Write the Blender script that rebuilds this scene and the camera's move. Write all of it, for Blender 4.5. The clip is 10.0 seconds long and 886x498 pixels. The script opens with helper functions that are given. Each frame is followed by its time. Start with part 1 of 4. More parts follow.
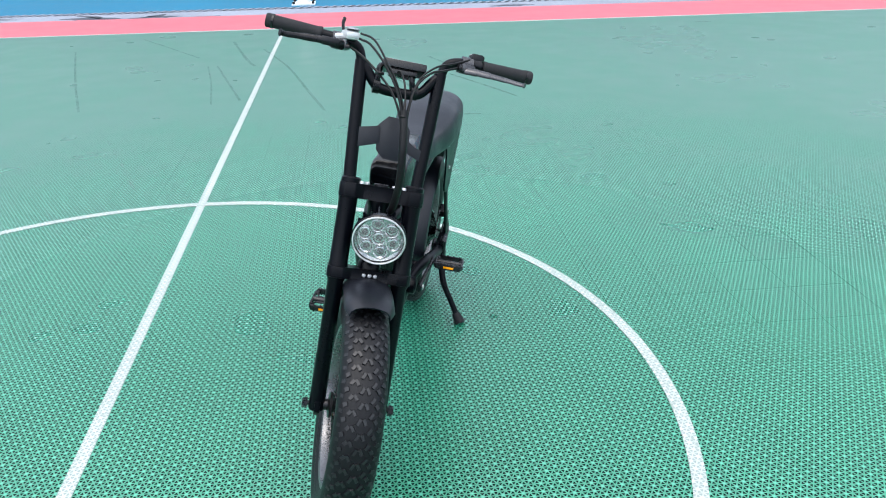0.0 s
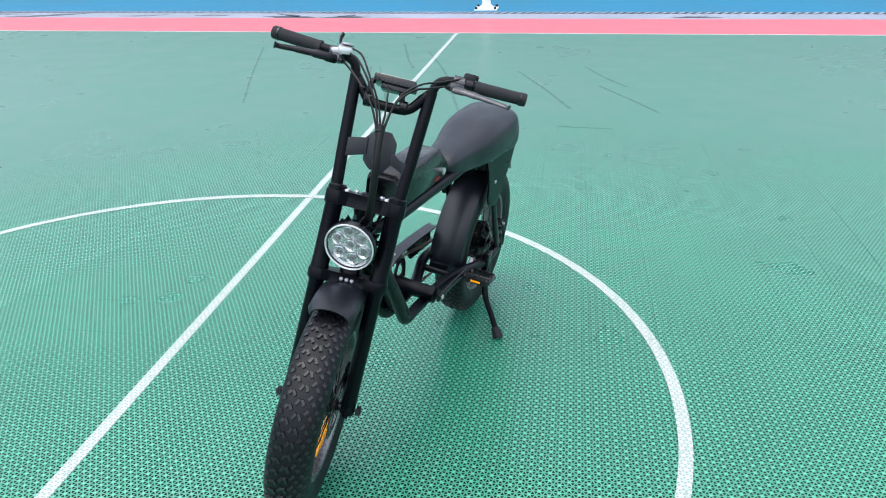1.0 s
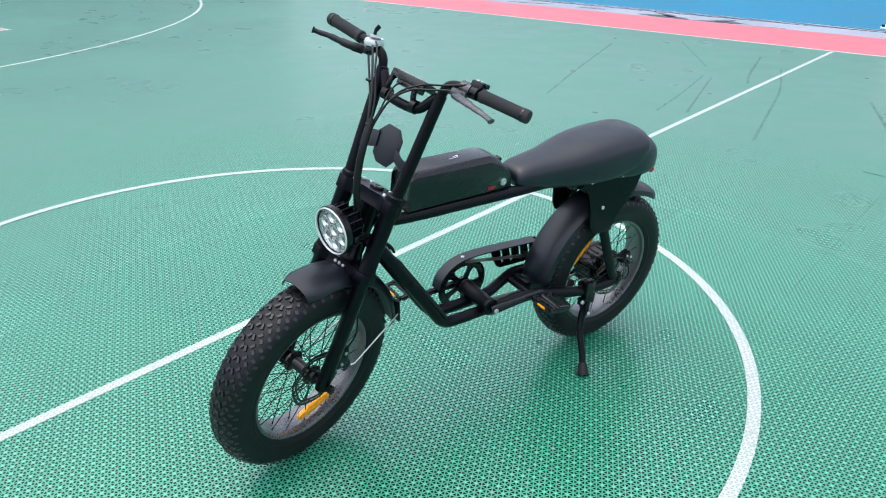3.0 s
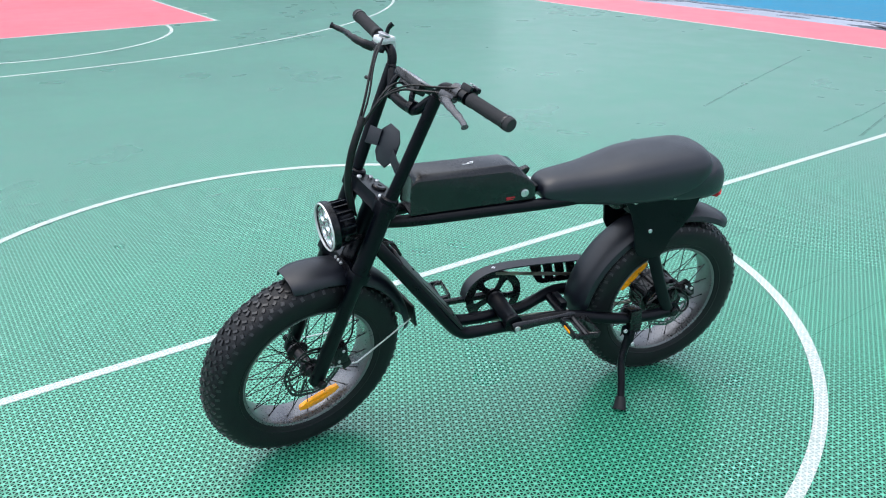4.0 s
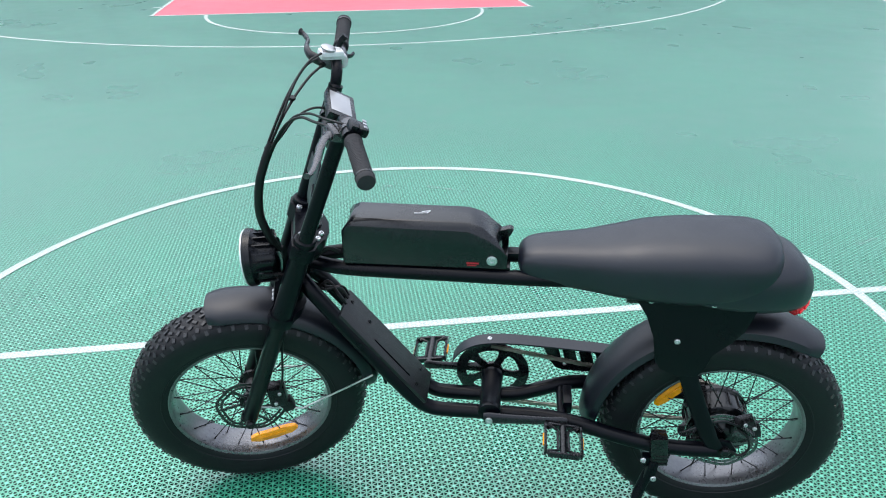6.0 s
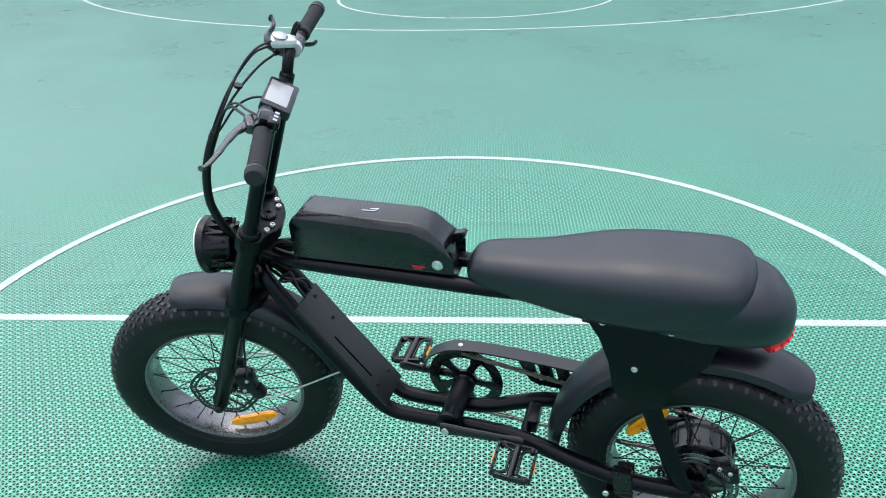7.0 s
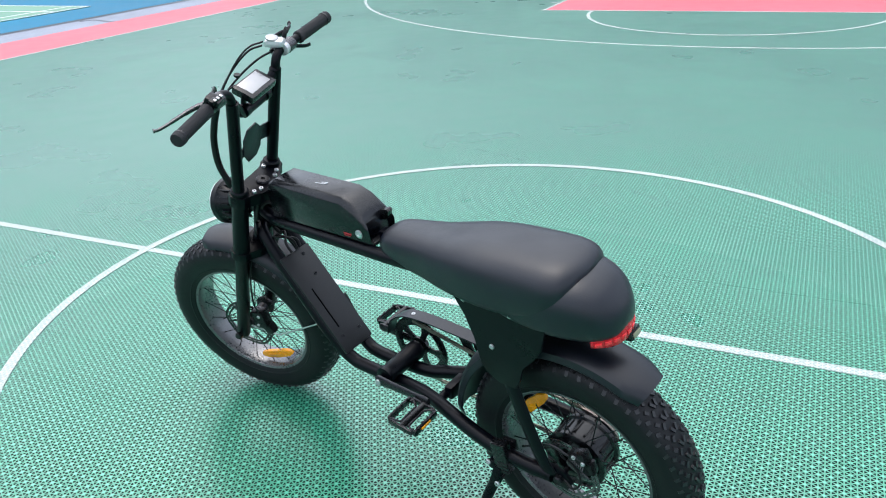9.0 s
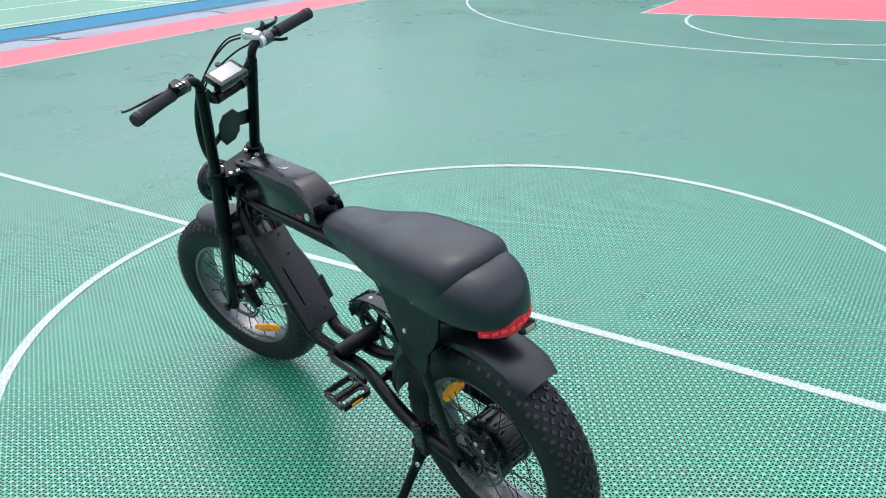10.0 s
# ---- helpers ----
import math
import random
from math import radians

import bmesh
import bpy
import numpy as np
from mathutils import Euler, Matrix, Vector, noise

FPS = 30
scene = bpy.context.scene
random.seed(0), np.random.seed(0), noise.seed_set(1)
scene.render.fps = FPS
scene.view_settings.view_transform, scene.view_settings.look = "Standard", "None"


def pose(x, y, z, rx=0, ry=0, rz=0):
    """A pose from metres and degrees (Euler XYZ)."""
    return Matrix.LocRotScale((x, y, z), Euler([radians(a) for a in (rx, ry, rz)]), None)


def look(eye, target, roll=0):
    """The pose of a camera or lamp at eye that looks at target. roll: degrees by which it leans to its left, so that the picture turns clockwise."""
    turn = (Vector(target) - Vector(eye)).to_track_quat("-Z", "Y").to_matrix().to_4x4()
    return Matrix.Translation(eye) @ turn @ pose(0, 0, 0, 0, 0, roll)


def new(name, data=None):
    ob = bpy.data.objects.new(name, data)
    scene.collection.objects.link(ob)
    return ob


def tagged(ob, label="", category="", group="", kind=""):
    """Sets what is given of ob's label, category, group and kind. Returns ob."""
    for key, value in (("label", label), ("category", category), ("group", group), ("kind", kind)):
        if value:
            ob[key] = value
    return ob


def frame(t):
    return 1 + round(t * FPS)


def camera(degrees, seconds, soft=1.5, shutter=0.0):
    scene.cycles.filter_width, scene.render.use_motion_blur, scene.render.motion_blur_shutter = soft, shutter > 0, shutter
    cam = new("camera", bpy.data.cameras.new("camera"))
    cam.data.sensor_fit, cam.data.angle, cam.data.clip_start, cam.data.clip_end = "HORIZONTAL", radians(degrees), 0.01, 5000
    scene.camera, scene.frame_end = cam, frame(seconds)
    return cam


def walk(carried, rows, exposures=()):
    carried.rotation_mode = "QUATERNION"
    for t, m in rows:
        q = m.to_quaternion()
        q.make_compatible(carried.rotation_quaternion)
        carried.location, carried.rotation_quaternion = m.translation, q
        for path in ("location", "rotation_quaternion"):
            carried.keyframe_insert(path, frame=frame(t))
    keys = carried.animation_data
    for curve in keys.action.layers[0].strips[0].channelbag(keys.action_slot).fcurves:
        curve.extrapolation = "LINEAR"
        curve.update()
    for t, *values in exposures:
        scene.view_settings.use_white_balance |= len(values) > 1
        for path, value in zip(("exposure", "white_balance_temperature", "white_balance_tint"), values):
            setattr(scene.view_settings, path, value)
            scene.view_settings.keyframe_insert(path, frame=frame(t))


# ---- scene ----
cam = camera(59.33, 10.0, soft=1.04)
ROWS = [
    (0.0, 0.853, -2.089, 1.455, 65.28, 0.90, -6.29),
    (0.5, 1.114, -2.097, 1.473, 65.51, 1.12, 1.37),
    (1.0, 1.382, -2.095, 1.483, 65.83, 1.08, 9.00),
    (1.5, 1.596, -1.974, 1.474, 66.06, 0.89, 16.39),
    (2.0, 1.857, -1.902, 1.478, 66.19, 0.78, 24.03),
    (2.5, 2.065, -1.803, 1.476, 66.07, 0.52, 31.87),
    (2.7, 2.130, -1.734, 1.476, 65.94, 0.19, 35.15),
    (3.8, 2.500, -1.310, 1.471, 65.99, 0.33, 52.40),
    (4.0, 2.520, -1.211, 1.458, 66.00, 0.29, 55.29),
    (4.5, 2.537, -0.934, 1.470, 65.93, 0.04, 62.37),
    (5.0, 2.607, -0.678, 1.470, 66.02, -0.13, 68.93),
    (5.5, 2.558, -0.446, 1.458, 65.58, -0.32, 75.48),
    (5.7, 2.520, -0.354, 1.459, 65.49, -0.01, 78.04),
    (6.8, 2.427, 0.118, 1.462, 64.22, 1.04, 91.36),
    (7.0, 2.407, 0.193, 1.449, 64.26, 1.41, 93.15),
    (7.5, 2.405, 0.382, 1.453, 64.39, 2.33, 98.55),
    (8.0, 2.550, 0.618, 1.461, 64.59, 2.71, 103.75),
    (8.5, 2.543, 0.797, 1.456, 65.23, 2.79, 109.07),
    (9.0, 2.472, 1.018, 1.458, 65.89, 2.85, 114.83),
    (9.5, 2.461, 1.282, 1.471, 66.04, 2.83, 119.89),
    (10.0, 2.343, 1.423, 1.451, 66.23, 2.50, 123.79),
]
# the film's automatic exposure drifts by about a tenth of a stop
walk(cam, [(t, pose(*p)) for t, *p in ROWS], [(0.0, 1.21), (2.5, 1.23), (5.0, 1.30), (7.5, 1.29), (9.0, 1.20), (10.0, 1.13)])

# ---- light ----
world = bpy.data.worlds.new("overcast_sky")
scene.world = world
world.use_nodes = True
wn, wl = world.node_tree.nodes, world.node_tree.links
sky = wn.new("ShaderNodeTexSky")
sky.sky_type = "NISHITA"
sky.sun_disc = False
sky.sun_elevation, sky.sun_rotation = radians(77), radians(207)
sky.air_density, sky.dust_density, sky.ozone_density = 1.0, 2.2, 1.0
pale = wn.new("ShaderNodeHueSaturation")
pale.inputs["Saturation"].default_value = 0.53
wl.new(sky.outputs["Color"], pale.inputs["Color"])
wl.new(pale.outputs["Color"], wn["Background"].inputs["Color"])
wn["Background"].inputs["Strength"].default_value = 0.15

sun_data = bpy.data.lights.new("sun", "SUN")
sun_data.energy, sun_data.angle, sun_data.color = 0.8, radians(110), (0.95, 0.985, 1.0)
sun = new("sun", sun_data)
sun.matrix_world = look((-0.6, -1.2, 6.0), (0.0, 0.0, 0.0))


# ---- materials ----
class Nodes:
    """A thin wrapper round a node tree."""

    def __init__(self, name):
        self.mat = bpy.data.materials.new(name)
        self.mat.use_nodes = True
        self.t = self.mat.node_tree
        self.b = self.t.nodes["Principled BSDF"]

    def node(self, kind):
        return self.t.nodes.new(kind)

    def put(self, a, socket):
        if isinstance(a, bpy.types.NodeSocket):
            self.t.links.new(a, socket)
        else:
            socket.default_value = a

    def math(self, op, *args, clamp=False):
        n = self.node("ShaderNodeMath")
        n.operation, n.use_clamp = op, clamp
        for a, s in zip(args, n.inputs):
            self.put(a, s)
        return n.outputs[0]

    def mix(self, fac, a, b, blend="MIX"):
        n = self.node("ShaderNodeMix")
        n.data_type, n.blend_type = "RGBA", blend
        self.put(fac, n.inputs[0])
        self.put(a, n.inputs[6])
        self.put(b, n.inputs[7])
        return n.outputs[2]

    def span(self, x, lo, hi, a=0.0, b=1.0):
        n = self.node("ShaderNodeMapRange")
        n.interpolation_type = "SMOOTHSTEP"
        self.put(x, n.inputs[0])
        for v, s in zip((lo, hi, a, b), n.inputs[1:5]):
            s.default_value = v
        return n.outputs[0]

    def noise(self, scale, detail=4.0, coord="Object", rough=0.55):
        c = self.node("ShaderNodeTexCoord").outputs[coord] if coord != "World" else self.node("ShaderNodeNewGeometry").outputs["Position"]
        n = self.node("ShaderNodeTexNoise")
        n.inputs["Scale"].default_value, n.inputs["Detail"].default_value, n.inputs["Roughness"].default_value = scale, detail, rough
        self.t.links.new(c, n.inputs["Vector"])
        return n.outputs["Fac"]

    def bump(self, height, strength, distance):
        n = self.node("ShaderNodeBump")
        n.inputs["Strength"].default_value, n.inputs["Distance"].default_value = strength, distance
        self.put(height, n.inputs["Height"])
        self.put(n.outputs[0], self.b.inputs["Normal"])

    def set(self, **values):
        for key, value in values.items():
            self.put(value, self.b.inputs[key.replace("_", " ")])
        return self.mat


def rgb(r, g, b):
    return (r, g, b, 1.0)


def plain(name, colour, rough, metal=0.0, grain=60.0, vary=0.25, bump=0.0, dist=0.0005, **more):
    """A painted, moulded or bare surface with two scales of unevenness."""
    k = Nodes(name)
    fine, broad = k.noise(grain * 8, 3.0), k.noise(grain * 0.25, 3.0)
    both = k.math("MULTIPLY_ADD", fine, 0.45, k.math("MULTIPLY", broad, 0.55))
    tone = k.span(both, 0.3, 0.7, 1.0 - vary, 1.0 + vary)
    c = k.mix(1.0, rgb(*colour), k.node("ShaderNodeCombineColor").outputs[0], "MULTIPLY")
    comb = [n for n in k.t.nodes if n.bl_idname == "ShaderNodeCombineColor"][0]
    for s in comb.inputs[:3]:
        k.put(tone, s)
    k.set(Base_Color=c, Metallic=metal, Roughness=k.span(both, 0.3, 0.7, max(rough - 0.07, 0.02), min(rough + 0.09, 1.0)))
    if bump:
        k.bump(fine, bump, dist)
    for key, value in more.items():
        k.put(value, k.b.inputs[key.replace("_", " ")])
    return k.mat


LATTICE = 0.015625
COAT_IOR = 1.70


def court(name, rib, hole_shade, rough=0.38, depth=1.0, gloss=0.0, worn=0.0):
    """Openwork plastic sports tile: three sets of ribs with small triangular holes drawn by painted shade, every third
    crossing raised to a star.
    """
    k = Nodes(name)
    sep = k.node("ShaderNodeSeparateXYZ")
    k.t.links.new(k.node("ShaderNodeNewGeometry").outputs["Position"], sep.inputs[0])
    x, y = sep.outputs[0], sep.outputs[1]

    def family(turns, period):
        out = []
        for turn in turns:
            c, s = math.cos(radians(turn)) / period, math.sin(radians(turn)) / period
            u = k.math("ADD", k.math("MULTIPLY", x, c), k.math("MULTIPLY", y, s))
            out.append(k.math("ABSOLUTE", k.math("MULTIPLY_ADD", k.math("FRACT", u), 2.0, -1.0)))
        return out

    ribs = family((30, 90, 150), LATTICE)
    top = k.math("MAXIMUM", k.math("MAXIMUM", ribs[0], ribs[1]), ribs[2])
    knot = k.math("MULTIPLY", k.math("MULTIPLY", ribs[0], ribs[1]), ribs[2])
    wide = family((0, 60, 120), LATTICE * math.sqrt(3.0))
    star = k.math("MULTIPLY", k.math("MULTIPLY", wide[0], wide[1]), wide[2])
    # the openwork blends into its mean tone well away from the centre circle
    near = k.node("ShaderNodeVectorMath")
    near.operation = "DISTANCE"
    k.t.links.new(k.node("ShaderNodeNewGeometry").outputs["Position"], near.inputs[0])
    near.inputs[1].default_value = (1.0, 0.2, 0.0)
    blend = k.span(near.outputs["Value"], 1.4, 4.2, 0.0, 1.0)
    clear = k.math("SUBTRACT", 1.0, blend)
    raised = k.math("ADD", k.math("MULTIPLY", knot, 0.10), k.math("MULTIPLY", star, 0.22))
    high = k.math("ADD", top, raised)
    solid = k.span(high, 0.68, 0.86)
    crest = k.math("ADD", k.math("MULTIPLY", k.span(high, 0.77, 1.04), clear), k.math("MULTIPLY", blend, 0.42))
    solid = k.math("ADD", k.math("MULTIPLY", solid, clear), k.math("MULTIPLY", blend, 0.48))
    peak_glint = k.math("MULTIPLY", k.math("ADD", k.math("MULTIPLY", star, 0.7), k.math("MULTIPLY", knot, 0.3)), clear)
    stain = k.noise(0.6, 2.0, "World")
    dirt = k.noise(3.0, 1.0, "World")
    wear = k.math("ADD", k.math("MULTIPLY", stain, 0.6), k.math("MULTIPLY", dirt, 0.4))
    rib_c = k.mix(k.span(wear, 0.35, 0.65), rgb(*[v * 0.92 for v in rib]), rgb(*[min(v * 1.06 + 0.004, 1.0) for v in rib]))
    if worn:
        rib_c = k.mix(k.span(k.noise(26.0, 4.0, "World", 0.7), 0.50, 0.72, 0.0, worn), rib_c, rgb(0.15, 0.24, 0.20))
    tint = k.node("ShaderNodeObjectInfo").outputs["Random"]
    rib_c = k.mix(k.span(tint, 0.0, 1.0, 0.0, 0.10), rib_c, rgb(*[v * 0.6 for v in rib]))
    # sky glint on the raised crossings, put into the base colour as a paler tint
    rib_c = k.mix(k.span(peak_glint, 0.15, 0.7, 0.0, 0.9), rib_c, rgb(*[min(v * 1.45 + a, 1.0) for v, a in zip(rib, (0.06, 0.07, 0.10))]))
    # nothing is cut open: the shade inside the holes is a darker base colour
    k.set(Base_Color=k.mix(solid, rgb(*hole_shade), rib_c), Roughness=k.span(wear, 0.35, 0.65, rough - 0.03, rough + 0.05), Specular_IOR_Level=k.math("MULTIPLY_ADD", solid, 0.95, 0.05), Coat_Weight=k.math("MULTIPLY", crest, gloss), Coat_Roughness=k.math("MULTIPLY_ADD", blend, 0.18, 0.26), Coat_IOR=COAT_IOR)
    relief = k.math("ADD", k.span(top, 0.50, 0.78), k.math("MULTIPLY", star, 0.30))
    k.bump(k.math("MULTIPLY", relief, clear), depth, 0.0016)
    return k.mat


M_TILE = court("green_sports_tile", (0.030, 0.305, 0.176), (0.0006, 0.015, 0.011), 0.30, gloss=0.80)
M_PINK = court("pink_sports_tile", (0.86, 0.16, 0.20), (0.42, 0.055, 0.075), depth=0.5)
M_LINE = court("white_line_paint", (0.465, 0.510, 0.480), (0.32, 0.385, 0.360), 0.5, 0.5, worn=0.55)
M_BASE = plain("dark_green_underlay", (0.020, 0.16, 0.12), 0.8, grain=3)
M_BLUE = plain("blue_court_paint", (0.010, 0.165, 0.285), 0.62, grain=2.0, vary=0.12, Specular_IOR_Level=0.25)
M_CONC = plain("grey_concrete", (0.25, 0.28, 0.34), 0.75, grain=3.0, vary=0.18, bump=0.2, dist=0.003)
M_WET = plain("wet_concrete", (0.020, 0.026, 0.040), 0.35, grain=3.0, vary=0.3)
M_GRASS = plain("green_court_paint", (0.15, 0.31, 0.22), 0.6, grain=2.0, vary=0.12)
M_FRAME = plain("black_powder_coat", (0.0006, 0.0011, 0.0030), 0.32, grain=40, vary=0.15, bump=0.12, dist=0.0004, Specular_IOR_Level=0.18)
M_GLOSS = plain("black_gloss_plastic", (0.0025, 0.0030, 0.0040), 0.27, grain=25, vary=0.2, Specular_IOR_Level=0.5)
M_PLASTIC = plain("black_moulded_plastic", (0.0006, 0.0011, 0.0028), 0.25, grain=50, vary=0.2, bump=0.15, dist=0.0004, Specular_IOR_Level=0.32)
M_FENDER = plain("black_fender_plastic", (0.0032, 0.0046, 0.0092), 0.40, grain=18, vary=0.15, bump=0.10, dist=0.0004, Specular_IOR_Level=0.5)
M_RUBBER = plain("tyre_rubber", (0.0020, 0.0024, 0.0040), 0.52, grain=30, vary=0.35, bump=0.25, dist=0.0006, Specular_IOR_Level=0.34)
M_GRIP = plain("grip_rubber", (0.015, 0.0155, 0.018), 0.8, grain=90, vary=0.25, bump=0.4, dist=0.0008)
M_SEAT = plain("black_leatherette", (0.0030, 0.0048, 0.0105), 0.39, grain=70, vary=0.18, bump=0.35, dist=0.0007, Specular_IOR_Level=0.58)
M_RIM = plain("grey_anodised_rim", (0.180, 0.182, 0.190), 0.30, 0.80, grain=20, vary=0.2)
M_ALU = plain("brushed_aluminium", (0.42, 0.42, 0.43), 0.34, 0.9, grain=60, vary=0.2)
M_STEEL = plain("bright_steel", (0.62, 0.63, 0.64), 0.30, 0.9, grain=60, vary=0.15)
M_SILVER = plain("silver_painted_alloy", (0.66, 0.67, 0.67), 0.34, 0.4, grain=40, vary=0.12)
M_DARKMETAL = plain("dark_metal", (0.022, 0.022, 0.024), 0.28, 0.75, grain=50, vary=0.3)
M_AMBER = plain("amber_reflector", (1.0, 0.37, 0.003), 0.22, grain=120, vary=0.3, bump=0.6, dist=0.001, Coat_Weight=0.4)
M_RED = plain("red_lens", (0.56, 0.004, 0.015), 0.25, grain=120, vary=0.35, bump=0.5, dist=0.001, Coat_Weight=0.3)
M_REDINK = plain("red_print", (0.45, 0.02, 0.03), 0.5, grain=50)
M_WHITE = plain("white_paint", (0.80, 0.81, 0.82), 0.45, grain=12, vary=0.06)
M_SCREEN = plain("grey_lcd_glass", (0.36, 0.36, 0.365), 0.16, 0.45, grain=10, vary=0.05)
M_BOWL = plain("lamp_reflector", (0.36, 0.38, 0.38), 0.06, 1.0, grain=30, vary=0.12)
M_CRANK = plain("satin_grey_metal", (0.022, 0.023, 0.026), 0.24, 0.6, grain=50, vary=0.2)
M_DISC = plain("brake_disc_steel", (0.055, 0.055, 0.057), 0.26, 0.85, grain=60, vary=0.2)
M_STEELDARK = plain("worn_disc_steel", (0.16, 0.16, 0.165), 0.22, 0.9, grain=60, vary=0.3)
M_CUP = plain("lamp_cup_chrome", (0.58, 0.60, 0.60), 0.05, 1.0, grain=30, vary=0.1)
M_FACET = plain("bright_red_facet", (0.85, 0.03, 0.04), 0.2, grain=160, vary=0.3, bump=0.6, dist=0.001, Coat_Weight=0.4)
M_LENS = plain("dull_clear_lens", (0.26, 0.28, 0.18), 0.3, grain=120, vary=0.2)
M_TREAD = plain("tread_rubber", (0.0042, 0.0048, 0.0066), 0.42, grain=30, vary=0.45, bump=0.35, dist=0.0008, Specular_IOR_Level=0.62)
M_MOTOR = plain("black_cast_motor", (0.0015, 0.0018, 0.0026), 0.20, grain=60, vary=0.3, bump=0.25, dist=0.0005, Specular_IOR_Level=0.42)
M_CASE = plain("satin_black_case", (0.0010, 0.0015, 0.0030), 0.22, grain=60, vary=0.15, bump=0.08, dist=0.0003, Specular_IOR_Level=0.56)
M_LED = plain("dark_led_lens", (0.016, 0.022, 0.020), 0.06, grain=80, vary=0.5, Specular_IOR_Level=0.8)
M_PLATE = plain("grainy_black_sheet", (0.0046, 0.0054, 0.0068), 0.46, grain=120, vary=0.4, bump=0.5, dist=0.0006, Specular_IOR_Level=0.5)
M_VOID = plain("slot_shade", (0.0002, 0.0002, 0.0003), 0.9, Specular_IOR_Level=0.05)
M_LEVER = plain("grey_cast_alloy", (0.085, 0.085, 0.09), 0.24, 0.7, grain=60, vary=0.3)
M_CABLE = plain("cable_sheath", (0.0025, 0.0026, 0.0030), 0.42, grain=40, Specular_IOR_Level=0.35)
M_CHAIN = plain("chain_steel", (0.30, 0.27, 0.23), 0.38, 0.85, grain=90, vary=0.35)

k = Nodes("lamp_glass")
k.set(Base_Color=rgb(0.95, 0.98, 0.98), Roughness=0.03, Alpha=0.07)
M_GLASS = k.mat
k = Nodes("rubber_mark")
k.set(Base_Color=rgb(0.012, 0.05, 0.045), Roughness=0.6, Alpha=k.span(k.noise(22.0, 5.0, "World", 0.7), 0.32, 0.72, 0.03, 0.35))
M_SKID = k.mat
k = Nodes("pale_scuff")
k.set(Base_Color=rgb(0.55, 0.62, 0.60), Roughness=0.7, Alpha=k.span(k.noise(9.0, 5.0, "World"), 0.42, 0.70, 0.0, 0.18))
M_SCUFF = k.mat


# ---- mesh tools ----
def link(name, bm, mats, parent=None, label="", sharp=35):
    """Turns a bmesh into one smooth mesh object."""
    bmesh.ops.recalc_face_normals(bm, faces=bm.faces)
    me = bpy.data.meshes.new(name)
    for f in bm.faces:
        f.smooth = True
    bm.to_mesh(me)
    bm.free()
    me.set_sharp_from_angle(angle=radians(sharp))
    for m in mats if isinstance(mats, (list, tuple)) else [mats]:
        me.materials.append(m)
    ob = new(name, me)
    ob.parent = parent
    if label:
        ob["label"] = label
    return ob


def part(name, bm, material, parent, label="", m=None):
    """One mesh under a thing or a part; m moves the shape into the thing's own axes."""
    if m is not None:
        bmesh.ops.transform(bm, matrix=m, verts=bm.verts)
    return link(name, bm, material, parent, label)


def structure(name, bm, material, label="", category=""):
    return tagged(link(name, bm, material), label, category, kind="structure")


def spline(points, steps=6):
    """A smooth way through the points."""
    p = [Vector(q) for q in points]
    p = [p[0] * 2 - p[1]] + p + [p[-1] * 2 - p[-2]]
    out = []
    for i in range(1, len(p) - 2):
        a, b, c, d = p[i - 1:i + 3]
        for s in range(steps):
            t = s / steps
            out.append(0.5 * (2 * b + (c - a) * t + (2 * a - 5 * b + 4 * c - d) * t * t + (3 * b - a - 3 * c + d) * t ** 3))
    return out + [p[-2]]


def tube(bm, path, radius, sides=12, flat=1.0):
    """A round bar along a path; radius a number or one for each point; flat squeezes it along its own second axis."""
    path = [Vector(q) for q in path]
    radii = radius if isinstance(radius, (list, tuple)) else [radius] * len(path)
    d = (path[1] - path[0]).normalized()
    side = d.orthogonal().normalized() if abs(d.y) > 0.9 else (Vector((0, 1, 0)) - d * d.y).normalized()
    rings = []
    for i, q in enumerate(path):
        a, b = path[max(i - 1, 0)], path[min(i + 1, len(path) - 1)]
        d = (b - a).normalized()
        side = (side - d * side.dot(d)).normalized()
        up = d.cross(side)
        rings.append([bm.verts.new(q + radii[i] * (math.cos(w) * side * flat + math.sin(w) * up)) for w in (2 * math.pi * j / sides for j in range(sides))])
    for r, s in zip(rings, rings[1:]):
        for j in range(sides):
            bm.faces.new((r[j], r[(j + 1) % sides], s[(j + 1) % sides], s[j]))
    bm.faces.new(rings[0][::-1])
    bm.faces.new(rings[-1])


def lathe(bm, profile, m=Matrix(), sides=32, closed=False, caps=(0, 1)):
    """A shape turned round the local y axis from (radius, y) pairs."""
    rings = []
    for i in range(sides):
        w = 2 * math.pi * i / sides
        rings.append([bm.verts.new(m @ Vector((r * math.cos(w), y, r * math.sin(w)))) for r, y in profile])
    n = len(profile)
    for i in range(sides):
        a, b = rings[i], rings[(i + 1) % sides]
        for j in range(n if closed else n - 1):
            bm.faces.new((a[j], a[(j + 1) % n], b[(j + 1) % n], b[j]))
    if not closed:
        for j, flip in [((0, 1), (n - 1, 0))[c] for c in caps]:
            ring = [r[j] for r in rings]
            bm.faces.new(ring[::-1] if flip else ring)


def box(bm, centre, size, m=Matrix(), bevel=0.0, turn=(0, 0, 0)):
    """A box with softened edges."""
    made = bmesh.ops.create_cube(bm, size=1.0)["verts"]
    bmesh.ops.transform(bm, matrix=m @ pose(*centre, *turn) @ Matrix.Diagonal((*size, 1)), verts=made)
    if bevel:
        edges = list({e for v in made for e in v.link_edges})
        bmesh.ops.bevel(bm, geom=edges, offset=bevel, segments=2, profile=0.6, affect="EDGES")


